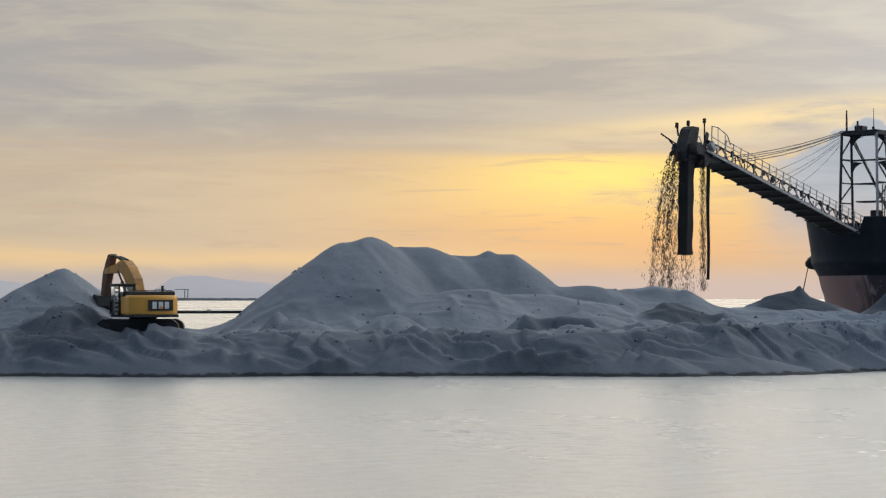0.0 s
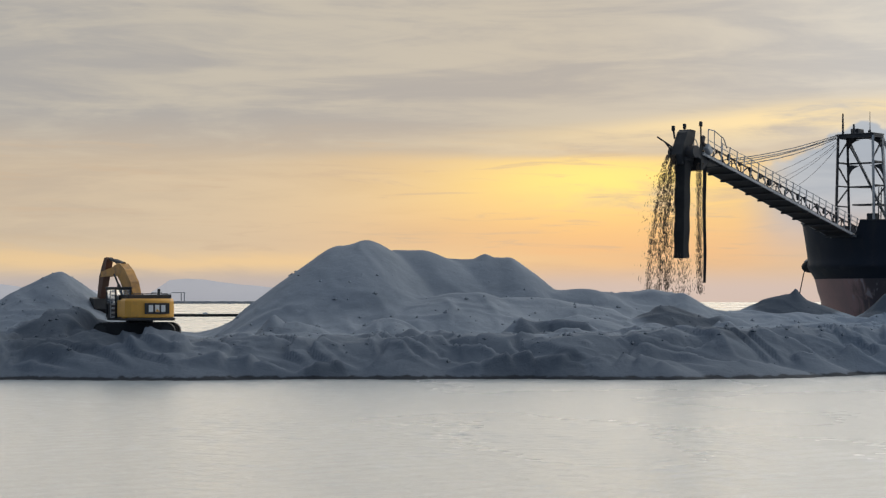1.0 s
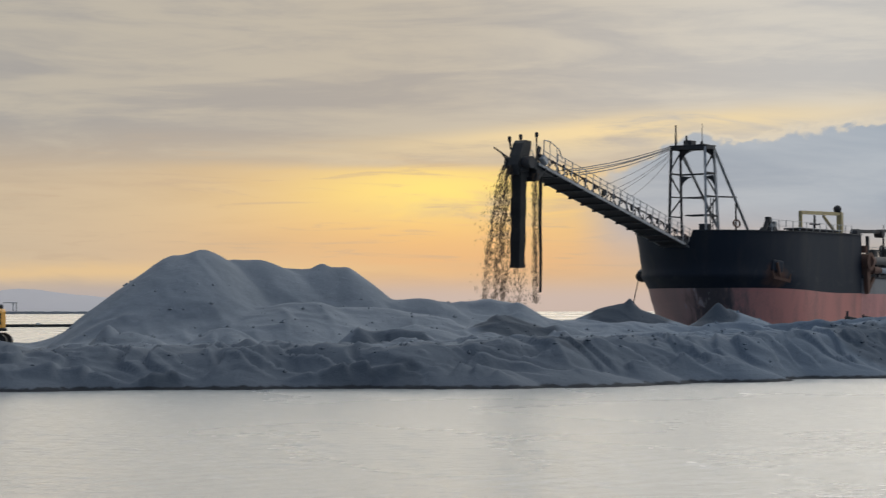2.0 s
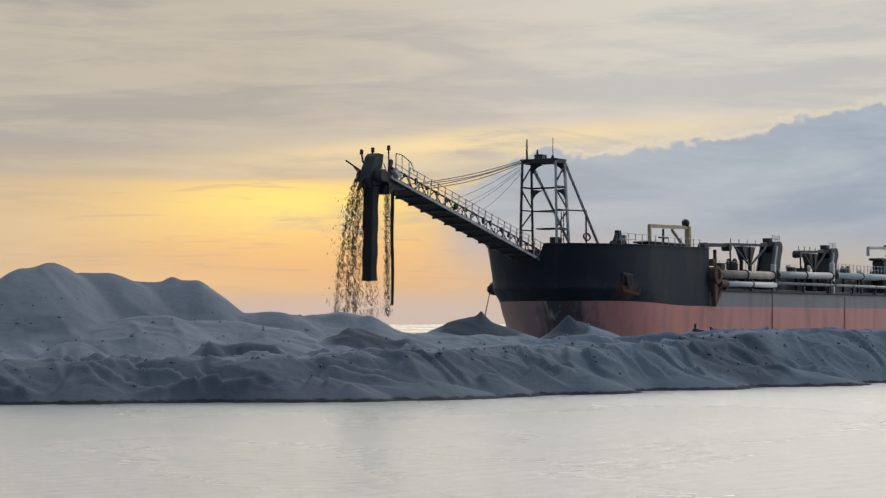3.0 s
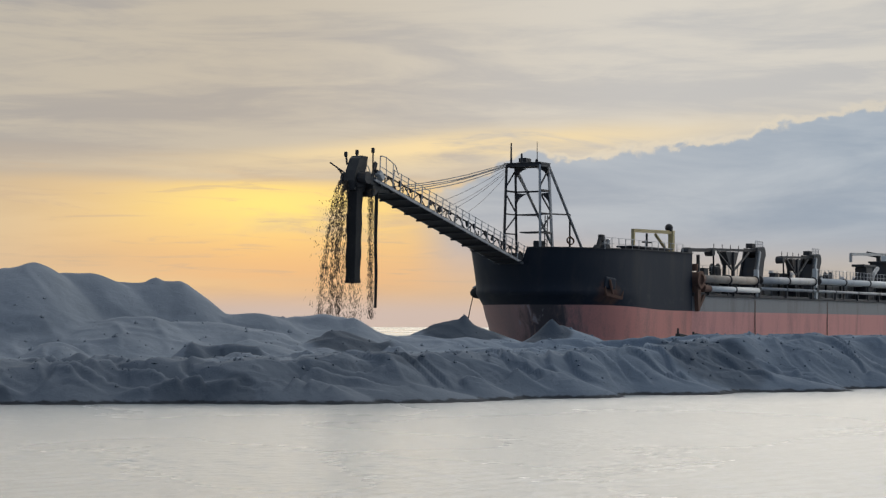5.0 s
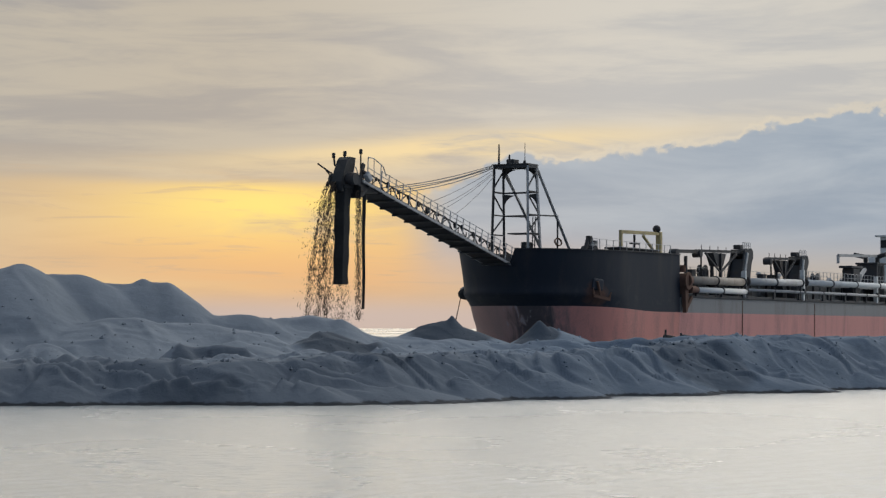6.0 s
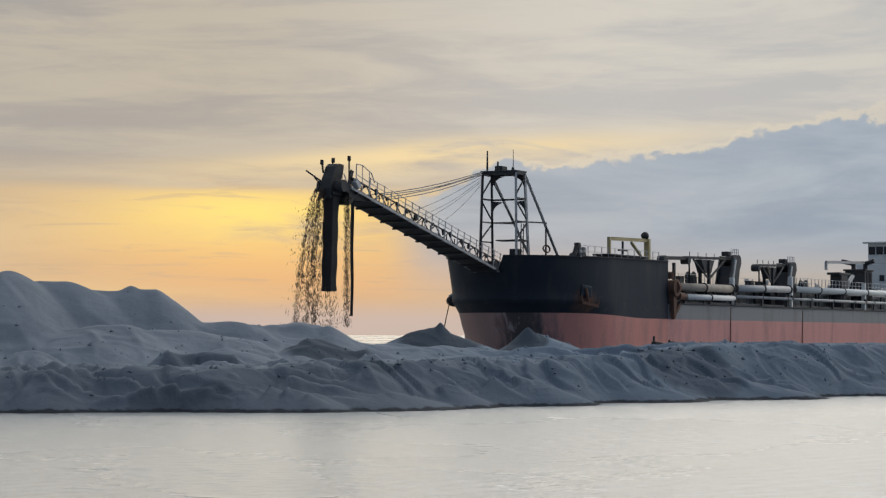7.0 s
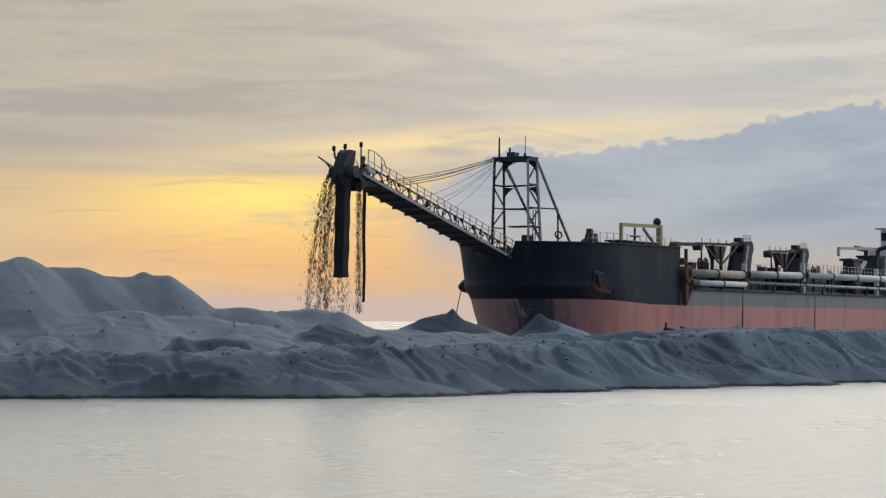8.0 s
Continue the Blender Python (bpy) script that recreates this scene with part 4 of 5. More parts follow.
box(bm, 0, 0, 2.1, 9.4, 1.9, 0.16, bevel=0.03)
part("lid", bm, STEEL, store)
vent = thing("mooring_winch", SHIP @ pose(8.1, -4.0, 10.3), "dark mooring winch with a tilted brake arm on the forecastle", "winch")
bm = B()
bar(bm, (-0.8, 0, 1.4), (0.15, 0, 2.9), 0.34, 0.34)
box(bm, 0.25, 0, 2.75, 0.65, 0.5, 0.7, bevel=0.1)
part("brake_arm", bm, DARK, vent)
bm = B()
bar(bm, (0.3, 0, 2.4), (1.5, 0, 2.65), 0.14, 0.14)
part("lever", bm, DARK, vent)
for dx in (0.5, 1.55):
    bm = B()
    box(bm, dx, 0, 1.35, 0.36, 0.5, 2.7, bevel=0.06)
    part("side_frame", bm, PALE, vent)
bm = B()
tube(bm, (0.3, -0.7, 1.6), (0.3, 0.7, 1.6), 0.55, 14)
part("drum", bm, STEEL, vent)

# ---------------------------------------------------------------- lattice tower
TOP, FOOT = 19.65, 10.3
tower = thing("lattice_tower", SHIP @ pose(0.9, 0, 0), "grey steel lattice tower holding the conveyor's stays", "tower")


def leg_at(sx, sy, z):
    k = (z - FOOT) / (TOP - FOOT)
    return Vector((sx * (1.31 - 0.42 * k) - 0.2 * k, sy * (1.95 - 0.19 * k), z))


for sx in (-1, 1):
    for sy in (-1, 1):
        bm = B()
        bar(bm, leg_at(sx, sy, FOOT), leg_at(sx, sy, TOP), 0.2, 0.2)
        part("leg", bm, PALE if sy < 0 else STEEL, tower)
for z, w, wide in ((TOP, 0.36, True), (17.25, 0.16, True), (15.1, 0.12, True), (13.25, 0.12, False)):
    sides = [((-1, -1), (1, -1)), ((-1, 1), (1, 1))]
    if wide:
        sides += [((1, -1), (1, 1))] if z < TOP else [((-1, -1), (-1, 1)), ((1, -1), (1, 1))]
    for a, b in sides:
        bm = B()
        bar(bm, leg_at(*a, z), leg_at(*b, z), w * 0.8, w)
        part("cross_beam", bm, STEEL, tower)
for s in (-1, 1):
    for z0, z1 in ((17.6, 19.3), (17.0, 15.3), (13.4, 15.0)):
        bm = B()
        bar(bm, leg_at(-1, s, z0), leg_at(1, s, z1), 0.11, 0.11)
        part("diagonal", bm, STEEL, tower)
bm = B()
bar(bm, leg_at(1, 1, 19.2), (0.95, -0.9, 14.5), 0.1, 0.1)
part("diagonal", bm, STEEL, tower)
for a, b in (((1, -1), (1, 1)),):
    # rounded haunches of the portal
    for e, f in ((a, b), (b, a)):
        for zc in (TOP - 0.1, 17.15):
            p0, p1 = leg_at(*e, zc), leg_at(*f, zc)
            d = (p1 - p0).normalized()
            turn = Matrix.Translation(p0) @ Matrix((( d.x, -d.y, 0, 0), (d.y, d.x, 0, 0), (0, 0, 1, 0), (0, 0, 0, 1)))
            arc = [(0, 0)] + [(1.35 - 1.3 * math.sin(t), -1.35 + 1.2 * math.cos(t)) for t in np.linspace(0, math.pi / 2, 7)]
            bm = B()
            prism(bm, [(0, 0)] + [(x, z) for x, z in arc[1:]], 0.1, turn)
            part("haunch", bm, STEEL, tower)
bm = B()
box(bm, -0.2, 0, TOP + 0.16, 2.2, 3.8, 0.12, bevel=0.03)
part("top_platform", bm, STEEL, tower)
for p, h, r in (((-1.2, 1.2), 1.9, 0.11), ((0.6, -0.6), 2.1, 0.045), ((-0.8, 0.3), 0.9, 0.14), ((1.3, -0.2), 0.5, 0.2)):
    bm = B()
    tube(bm, (*p, TOP + 0.2), (*p, TOP + 0.2 + h), r, 7, r * 0.6)
    part("mast", bm, STEEL, tower)
bm = B()
box(bm, 0.4, 0.6, TOP + 0.5, 1.1, 0.8, 0.5, bevel=0.06)
part("sheave_box", bm, STEEL, tower)
for sy in (-1, 1):
    bm = B()
    tube(bm, leg_at(1, sy, TOP), (9.3, sy * 1.5, 11.0), 0.14)
    part("back_stay", bm, PALE, tower)
    bm = B()
    bar(bm, leg_at(1, sy, 15.1), (5.45, sy * 1.6, 15.25), 0.12, 0.14)
    part("strut", bm, STEEL, tower)
    bm = B()
    tube(bm, (5.45, sy * 1.6, 15.25), (5.45, sy * 1.6, 10.4), 0.09)
    part("strut_post", bm, STEEL, tower)
bm = B()
bmesh.ops.create_cone(bm, cap_ends=True, segments=16, radius1=0.42, radius2=0.42, depth=0.16, matrix=pose(5.3, -1.75, 12.75, 70, 0, -30))
bmesh.ops.delete(bm, geom=[f for f in bm.faces if len(f.verts) > 4], context="FACES")
bmesh.ops.solidify(bm, geom=bm.faces[:], thickness=0.1)
part("lifebuoy", bm, RUST, tower, "round lifebuoy ring")
bm = B()
for k in range(12):
    tube(bm, (0.9 + 0.02 * k, -1.2, 10.6 + k * 0.35), (1.4 + 0.02 * k, -1.2, 10.6 + k * 0.35), 0.03, 5)
bar(bm, (0.9, -1.2, 10.4), (1.1, -1.2, 15.0), 0.07, 0.07)
bar(bm, (1.4, -1.2, 10.4), (1.6, -1.2, 15.0), 0.07, 0.07)
part("ladder", bm, STEEL, tower)
bm = B()
box(bm, 1.1, -0.2, 13.4, 1.6, 2.6, 0.12)
box(bm, 1.1, -0.6, 11.6, 0.9, 0.9, 2.0, bevel=0.08)
part("landing", bm, STEEL, tower)

# ---------------------------------------------------------------- conveyor boom over the bow
boom = thing("conveyor_boom", SHIP, "long dark discharge conveyor raised over the ship's bow", "conveyor")


def belt(x):
    """Height of the lower chord along the boom."""
    return 10.18 - 0.236 * (x + 1.72)


XH, XR = -28.0, -0.6
for y in (-1.25, 1.25):
    bm = B()
    bar(bm, (XH, y, belt(XH)), (XR, y, belt(XR)), 0.14, 0.2)
    part("chord", bm, PALE, boom, "pale grey edge beam")
    bm = B()
    bar(bm, (XH, y, belt(XH) + 0.85), (XR, y, belt(XR) + 0.85), 0.1, 0.1)
    part("upper_chord", bm, STEEL, boom)
    for i in range(24):
        x = XH + (XR - XH) * i / 24
        x2 = XH + (XR - XH) * (i + 1) / 24
        bm = B()
        if i % 2:
            bar(bm, (x, y, belt(x)), (x2, y, belt(x2) + 0.85), 0.07, 0.08)
        else:
            bar(bm, (x, y, belt(x) + 0.85), (x2, y, belt(x2)), 0.07, 0.08)
        part("lattice", bm, STEEL, boom)
bm = B()
loft(bm, [[(x, y, belt(x) - 0.12) for y in (-1.2, 1.2)] for x in np.linspace(XH, XR, 4)])
bmesh.ops.solidify(bm, geom=bm.faces[:], thickness=0.05)
part("bottom_plate", bm, STEEL, boom, "dark under-plate")
for i in range(14):
    x = XH + 0.9 + i * 1.98
    bm = B()
    box(bm, x, 0, belt(x) - 0.2, 0.16, 2.7, 0.15, pose(0, 0, 0, 0, 13.3, 0))
    part("bottom_rib", bm, STEEL, boom)
bm = B()
loft(bm, [[(x, y, belt(x) + 0.32 + 0.3 * abs(y) ** 1.4) for y in (-0.62, -0.3, 0, 0.3, 0.62)] for x in np.linspace(XH - 0.6, XR, 20)])
bmesh.ops.solidify(bm, geom=bm.faces[:], thickness=0.03)
part("belt", bm, RUBBER, boom, "black conveyor belt")
rng = random.Random(4)
for i in range(19):
    x = XH + 0.6 + i * 1.42
    bm = B()
    tube(bm, (x, -0.8, belt(x) + 0.25), (x, 0.8, belt(x) + 0.25), 0.09, 8)
    bar(bm, (x, -0.9, belt(x)), (x - 0.25, -1.1, belt(x) + 0.75), 0.08, 0.1)
    bar(bm, (x, 0.9, belt(x)), (x - 0.25, 1.1, belt(x) + 0.75), 0.08, 0.1)
    part("idler", bm, STEEL, boom)
bm = B()
for i in range(44):
    x = XH + 0.3 + i * 0.6 + rng.uniform(-0.2, 0.2)
    bmesh.ops.create_icosphere(bm, subdivisions=1, radius=0.16 + 0.14 * rng.random(),
                               matrix=pose(x, rng.uniform(-0.2, 0.2), belt(x) + 0.45) @ Matrix.Diagonal((1.5, 1.3, 0.8, 1)))
part("carried_sand", bm, SAND, boom, "wet sand riding on the belt")
for y in (-1.3, 1.3):
    y2 = y * 1.12
    n = 22
    for i in range(n + 1):
        x = XH + 2.4 + (XR - XH - 2.4) * i / n
        bm = B()
        tube(bm, (x, y2, belt(x)), (x + 0.25, y2, belt(x) + 1.55), 0.045, 5)
        part("stanchion", bm, PALE, boom)
    for h in (1.15, 1.55):
        bm = B()
        tube(bm, (XH + 2.4, y2, belt(XH + 2.4) + h), (XR, y2, belt(XR) + h), 0.028, 5)
        part("handrail", bm, PALE, boom)
    for i in range(16):
        x = XH + 2.2 + i * 1.6 + rng.uniform(-0.3, 0.3)
        bm = B()
        box(bm, x, y * 0.98, belt(x) + 0.5 + 0.3 * rng.random(), 0.2 + 0.25 * rng.random(), 0.16, 0.25 + 0.3 * rng.random(), pose(0, 0, 0, 0, rng.uniform(-30, 40), 0), 0.03)
        part("roller_guard", bm, STEEL, boom)
# head with its drum, hoods and lamps
bm = B()
prism(bm, [(-29.75, 15.5), (-29.8, 16.3), (-29.5, 17.1), (-28.95, 18.1), (-28.6, 18.35), (-27.75, 18.3), (-27.9, 17.6), (-28.3, 16.8), (-28.0, 16.0), (-28.2, 15.4)], 1.0, pose(0, 0.1, 0))
head = part("head_hood", bm, DARK, boom, "black sheet-steel discharge hood")
bm = B()
tube(bm, (-28.9, -1.2, 16.5), (-28.9, 1.2, 16.5), 0.5, 18)
part("head_drum", bm, STEEL, head)
bm = B()
box(bm, -28.0, -1.1, 16.9, 0.4, 0.14, 2.0, pose(0, 0, 0, 0, 22, 0), 0.03)
part("cover_plate", bm, STEEL, head)
bm = B()
box(bm, -27.4, -1.35, 16.75, 0.8, 0.5, 0.5, pose(0, 0, 0, 0, 40, 0), 0.06)
part("drive_motor", bm, PALE, head)
bm = B()
prism(bm, [(-28.0, 16.6), (-26.6, 16.3), (-25.2, 15.9), (-25.4, 15.5), (-27.0, 15.75), (-27.6, 15.2), (-28.1, 15.0)], 2.2, pose(0, 0, 0))
part("throat", bm, DARK, head, "black curved belt throat")
for p, q, r in (((-29.4, 0.9, 17.0), (-30.6, 1.4, 17.7), 0.07), ((-29.6, 0.7, 16.6), (-30.3, 0.9, 17.3), 0.07), ((-30.0, 0.8, 15.9), (-29.4, 0.8, 17.0), 0.07),
                ((-29.0, 0.8, 17.6), (-29.2, 0.8, 18.5), 0.08), ((-28.4, 0.3, 18.0), (-28.3, 0.3, 18.65), 0.07), ((-27.3, -0.6, 16.4), (-27.3, -0.6, 18.8), 0.07)):
    bm = B()
    tube(bm, p, q, r, 6)
    part("lamp_bracket", bm, DARK, head)
for x, y, z in ((-27.3, -0.6, 18.85), (-28.3, 0.3, 18.65), (-29.2, 0.8, 18.45)):
    bm = B()
    box(bm, x, y, z, 0.26, 0.26, 0.4, pose(0, 0, 0, 0, 15, 20), 0.05)
    part("work_lamp", bm, DARK, head)
# rail cage behind the head
for y in (-1.45, 1.2):
    bm = B()
    rope(bm, [(-27.6, y, 16.6), (-27.5, y, 18.35), (-26.6, y, 18.3), (-25.2, y, 17.75), (-24.7, y, 17.0)], 0.045)
    rope(bm, [(-26.6, y, 16.2), (-26.6, y, 18.3)], 0.035)
    rope(bm, [(-25.6, y, 15.9), (-25.5, y, 17.9)], 0.035)
    rope(bm, [(-27.5, y, 17.5), (-24.9, y, 16.8)], 0.035)
    part("head_rail", bm, PALE, boom)
# stays to the tower
for y in (-1.3, 1.3):
    for xb, zt in ((-23.2, TOP + 0.1), (-22.0, TOP - 0.1), (-17.0, TOP - 0.4), (-14.2, TOP - 0.8)):
        bm = B()
        a, b = Vector((xb, y, belt(xb) + 0.85)), Vector((-0.35, 1.75 + 0.12 * y, zt))
        rope(bm, [a.lerp(b, k / 6) - Vector((0, 0, 0.35 * math.sin(math.pi * k / 6))) for k in range(7)], 0.042 if xb < -20 else 0.024)
        part("stay_rope", bm, WIRE, boom)

# hanging discharge sleeve, strap and the falling sand
sleeve = thing("discharge_sleeve", SHIP, "black rubber drop sleeve hanging from the conveyor head", "sleeve")
bm = B()
rows = []
for k in range(16):
    z = 16.0 - k * 0.535
    w = 0.47 - 0.001 * k + 0.025 * math.sin(k * 1.3)
    cx = -29.0 + 0.02 * math.sin(k * 0.9) - 0.02 * k
    rows.append([(cx + w * sx, w * sy, z) for sx, sy in ((-1, -0.9), (-0.9, -1), (0.9, -1), (1, -0.9), (1, 0.9), (0.9, 1), (-0.9, 1), (-1, 0.9))])
loft(bm, rows, True)
part("skirt", bm, RUBBER, sleeve, "smooth black rubber skirt")
bm = B()
box(bm, -29.0, 0, 15.9, 1.25, 1.25, 0.3, bevel=0.05)
part("collar", bm, DARK, sleeve)
strap = thing("hanging_strap", SHIP, "frayed belt scraper strap hanging from the conveyor head", "strap")
bm = B()
rows = []
for k in range(14):
    z, w = 16.4 - k * 0.80, 0.19 - 0.004 * k
    cx = -26.95 + 0.05 * math.sin(k * 0.8)
    rows.append([(cx + w * c, -0.7 + w * d, z) for c, d in ((1, 0), (0, 1), (-1, 0), (0, -1))])
loft(bm, rows, True)
part("strap", bm, RUBBER, strap)


# ---------------------------------------------------------------- falling sand
def falling_sand():
    """Clods thrown off the belt, and dribble from the return run, frozen in the air."""
    r = np.random.RandomState(11)
    centres = []
    for k in range(21):
        v = 0.5 + 2.6 * r.rand() ** 1.3
        side = r.uniform(0.1, 1.2)
        n = r.randint(420, 820)
        t = np.sort(r.uniform(0.05, 1.52, n))
        t = np.round(t * 17) / 17 + r.normal(0, 0.016, n) + 0.03 * np.sin(t * 23 + k)
        x = -29.5 - v * t + 0.10 * np.sin(t * 9 + k) * t + r.normal(0, 0.015 + 0.05 * t, n)
        y = side + r.normal(0, 0.02 + 0.06 * t, n)
        centres.append(np.stack([x, y, 16.3 - 4.9 * t * t], 1))
    # dribble off the return run, between sleeve and strap
    for k in range(9):
        n = 520
        t = r.uniform(0.0, 1.5, n)
        x = r.uniform(-28.3, -27.5) + 0.1 * np.sin(t * 8 + k) + r.normal(0, 0.04 + 0.06 * t, n)
        y = r.uniform(-1.1, -0.4) + r.normal(0, 0.08, n)
        centres.append(np.stack([x, y, 15.6 - 4.9 * t * t * 0.95], 1))
    # the main fall below the sleeve's mouth, and a thin veil drifting off
    n = 900
    t = r.uniform(1.25, 1.52, n)
    centres.append(np.stack([-29.1 + r.normal(0, 0.42, n), r.normal(0, 0.4, n), 16.0 - 4.9 * t * t], 1))
    n = 2600
    t = r.uniform(0.5, 1.54, n)
    centres.append(np.stack([-29.3 - r.normal(0.6, 1.0, n) * t, r.normal(1.3, 0.5, n), 16.0 - 4.9 * t * t], 1))
    c = np.concatenate(centres)
    c = c[c[:, 2] > 4.6]
    base = np.array([(1, 0, 0), (-1, 0, 0), (0, 1, 0), (0, -1, 0), (0, 0, 2.6), (0, 0, -2.6)], float)
    tris = np.array([(0, 2, 4), (2, 1, 4), (1, 3, 4), (3, 0, 4), (2, 0, 5), (1, 2, 5), (3, 1, 5), (0, 3, 5)])
    size = 0.006 + 0.024 * r.rand(len(c)) ** 3.0
    # the faster they fall, the longer the strings they draw out into
    draw = 0.7 + (0.4 + 1.9 * r.rand(len(c)) ** 2) * np.clip((16.3 - c[:, 2]) / 5.0, 0.1, 1.4)
    shape = base[None] * size[:, None, None] * (0.6 + 0.8 * r.rand(len(c), 6, 1))
    shape[:, :, 2] *= draw[:, None]
    shape[:, :, 0] += shape[:, :, 2] * ((c[:, 0] + 29.0) * -0.06)[:, None]
    co = c[:, None] + shape
    f = tris[None] + 6 * np.arange(len(c))[:, None, None]
    me = bpy.data.meshes.new("falling_sand")
    me.from_pydata(co.reshape(-1, 3).tolist(), [], f.reshape(-1, 3).tolist())
    me.materials.append(RUSTY_SAND)
    ob = new("falling_sand", me)
    ob.matrix_world = SHIP
    tagged(ob, "clods of wet sand pouring off the conveyor head", "falling sand", kind="stuff")


falling_sand()

# ---------------------------------------------------------------- excavator
digger = thing("excavator", pose(-18.4, 121.4, 2.24), "yellow tracked excavator with its arm raised on the sand bank", "excavator")
for y, near in ((-1.25, True), (1.25, False)):
    bm = B()
    shoe = []
    for a in np.linspace(0, 2 * math.pi, 36, endpoint=False):
        c, s = math.cos(a), math.sin(a)
        shoe.append((-0.12 + 2.0 * (1 if c > 0 else -1) + 0.47 * c if abs(c) > 1e-6 else 0, 0.5 + 0.47 * s))
    prism(bm, shoe, 0.62, pose(0, y, 0))
    track = part("track", bm, RUBBER, digger, "muddy steel crawler track")
    for i in range(17):
        for z in (0.02, 0.98):
            bm = B()
            box(bm, -2.12 + i * 0.25, y, z, 0.19, 0.66, 0.07)
            part("shoe", bm, DARK, track)
    for x in (-2.12, 1.88):
        bm = B()
        tube(bm, (x, y - 0.34, 0.5), (x, y + 0.34, 0.5), 0.36, 16)
        part("sprocket", bm, DARK, track)
    bm = B()
    box(bm, -0.12, y, 0.5, 3.4, 0.5, 0.34, bevel=0.05)
    part("track_frame", bm, DARK, track)
bm = B()
box(bm, 0, 0, 0.72, 1.9, 2.2, 0.4, bevel=0.06)
tube(bm, (0, 0, 0.9), (0, 0, 1.15), 0.85, 20)
part("turntable", bm, DARK, digger)
HOUSE = pose(-0.05, 0, 0, 0, 0, 27)


def turned(name, b2, mat, parent, label=""):
    b2.transform(HOUSE)
    return part(name, b2, mat, parent, label)


bm = B()
box(bm, 0, -0.4, 1.22, 2.9, 4.4, 0.18, bevel=0.04)
turned("deck_plate", bm, DARK, digger)
bm = B()
rows = []
ring = [(-1.55, -1.25)] + [(-1.55 + 3.1 * k / 10, -2.05 - 0.55 * math.sin(math.pi * k / 10) ** 0.6) for k in range(11)] + [(1.55, -1.25)]
for z, k in ((1.28, 0.96), (1.36, 1.0), (2.3, 1.0), (2.42, 0.97), (2.46, 0.93)):
    rows.append([(x * k, -1.25 + (y + 1.25) * k, z) for x, y in ring])
vs = loft(bm, rows)
bm.faces.new(vs[-1])
bm.faces.new(vs[0][::-1])
weight = turned("counterweight", bm, YELLOW, digger, "rounded yellow counterweight")
bm = B()
box(bm, 0.28, -2.63, 1.86, 1.55, 0.06, 0.66, bevel=0.01)
badge = turned("badge_panel", bm, DARK, weight, "black maker's panel")
for x in (-0.12, 0.28, 0.66):
    bm = B()
    box(bm, x, -2.67, 1.86, 0.27, 0.03, 0.42, bevel=0.01)
    turned("badge_block", bm, WHITE, badge, "plain white block")
bm = B()
prism(bm, [(0.14, 1.67), (0.42, 1.67), (0.28, 1.84)], 0.03, pose(0, -2.70, 0))
turned("badge_wedge", bm, YELLOW, badge)
bm = B()
box(bm, 0.95, 0.2, 1.9, 1.1, 2.9, 1.2, bevel=0.06)
turned("engine_side", bm, YELLOW, digger)
bm = B()
box(bm, 0.15, -0.8, 2.53, 2.75, 1.8, 0.34, bevel=0.05)
turned("engine_hood", bm, DARK, digger)
bm = B()
box(bm, -1.05, -0.75, 1.85, 0.85, 0.9, 1.05, bevel=0.05)
turned("pump_cover", bm, YELLOW, digger)
bm = B()
tube(bm, (0.95, -1.0, 2.5), (0.95, -1.0, 3.05), 0.09, 8)
turned("exhaust", bm, DARK, digger)
bm = B()
for y in (-1.6, 0.1):
    tube(bm, (-0.3, y, 2.55), (-0.3, y, 2.75), 0.025, 5)
    tube(bm, (1.3, y, 2.55), (1.3, y, 2.75), 0.025, 5)
tube(bm, (-0.3, -1.6, 2.75), (1.3, -1.6, 2.75), 0.025, 5)
tube(bm, (-0.3, -1.6, 2.75), (-0.3, 0.1, 2.75), 0.025, 5)
tube(bm, (1.3, -1.6, 2.75), (1.3, 0.1, 2.75), 0.025, 5)
turned("hood_rail", bm, DARK, digger)
# cab: a pillar frame with glass and a roof
bm = B()
for x in (-1.5, -0.55):
    for y in (-0.1, 1.65):
        bar(bm, (x, y, 1.3), (x, y, 3.05), 0.1, 0.1)
for z in (1.36, 2.15, 3.05):
    for x in (-1.5, -0.55):
        bar(bm, (x, -0.1, z), (x, 1.65, z), 0.1, 0.1)
    for y in (-0.1, 1.65):
        bar(bm, (-1.5, y, z), (-0.55, y, z), 0.1, 0.1)
cab = turned("cab_frame", bm, DARK, digger, "dark cab frame")
bm = B()
box(bm, -1.02, 0.78, 3.12, 1.12, 1.95, 0.12, bevel=0.04)
turned("cab_roof", bm, DARK, cab)
bm = B()
box(bm, -1.02, 0.78, 1.72, 0.88, 1.7, 0.78, bevel=0.04)
turned("cab_lower", bm, DARK, cab)
for y in (-0.1, 1.65):
    bm = B()
    box(bm, -1.02, y, 2.6, 0.84, 0.03, 0.8)
    turned("cab_pane", bm, GLASS, cab, "clear cab pane").visible_shadow = False
for x in (-1.5, -0.55):
    bm = B()
    box(bm, x, 0.78, 2.6, 0.03, 1.62, 0.8)
    turned("cab_pane", bm, GLASS, cab, "clear cab pane").visible_shadow = False
bm = B()
box(bm, -1.02, 0.5, 2.3, 0.5, 0.2, 0.75, bevel=0.06)
turned("seat", bm, PALE, cab)
bm = B()
for k in range(7):
    tube(bm, (-1.72, 0.2 + 0.0 * k, 1.3 + k * 0.27), (-1.58, 0.2, 1.3 + k * 0.27), 0.03, 5)
    box(bm, -1.66, -0.15, 1.35 + k * 0.26, 0.16, 0.1, 0.12)
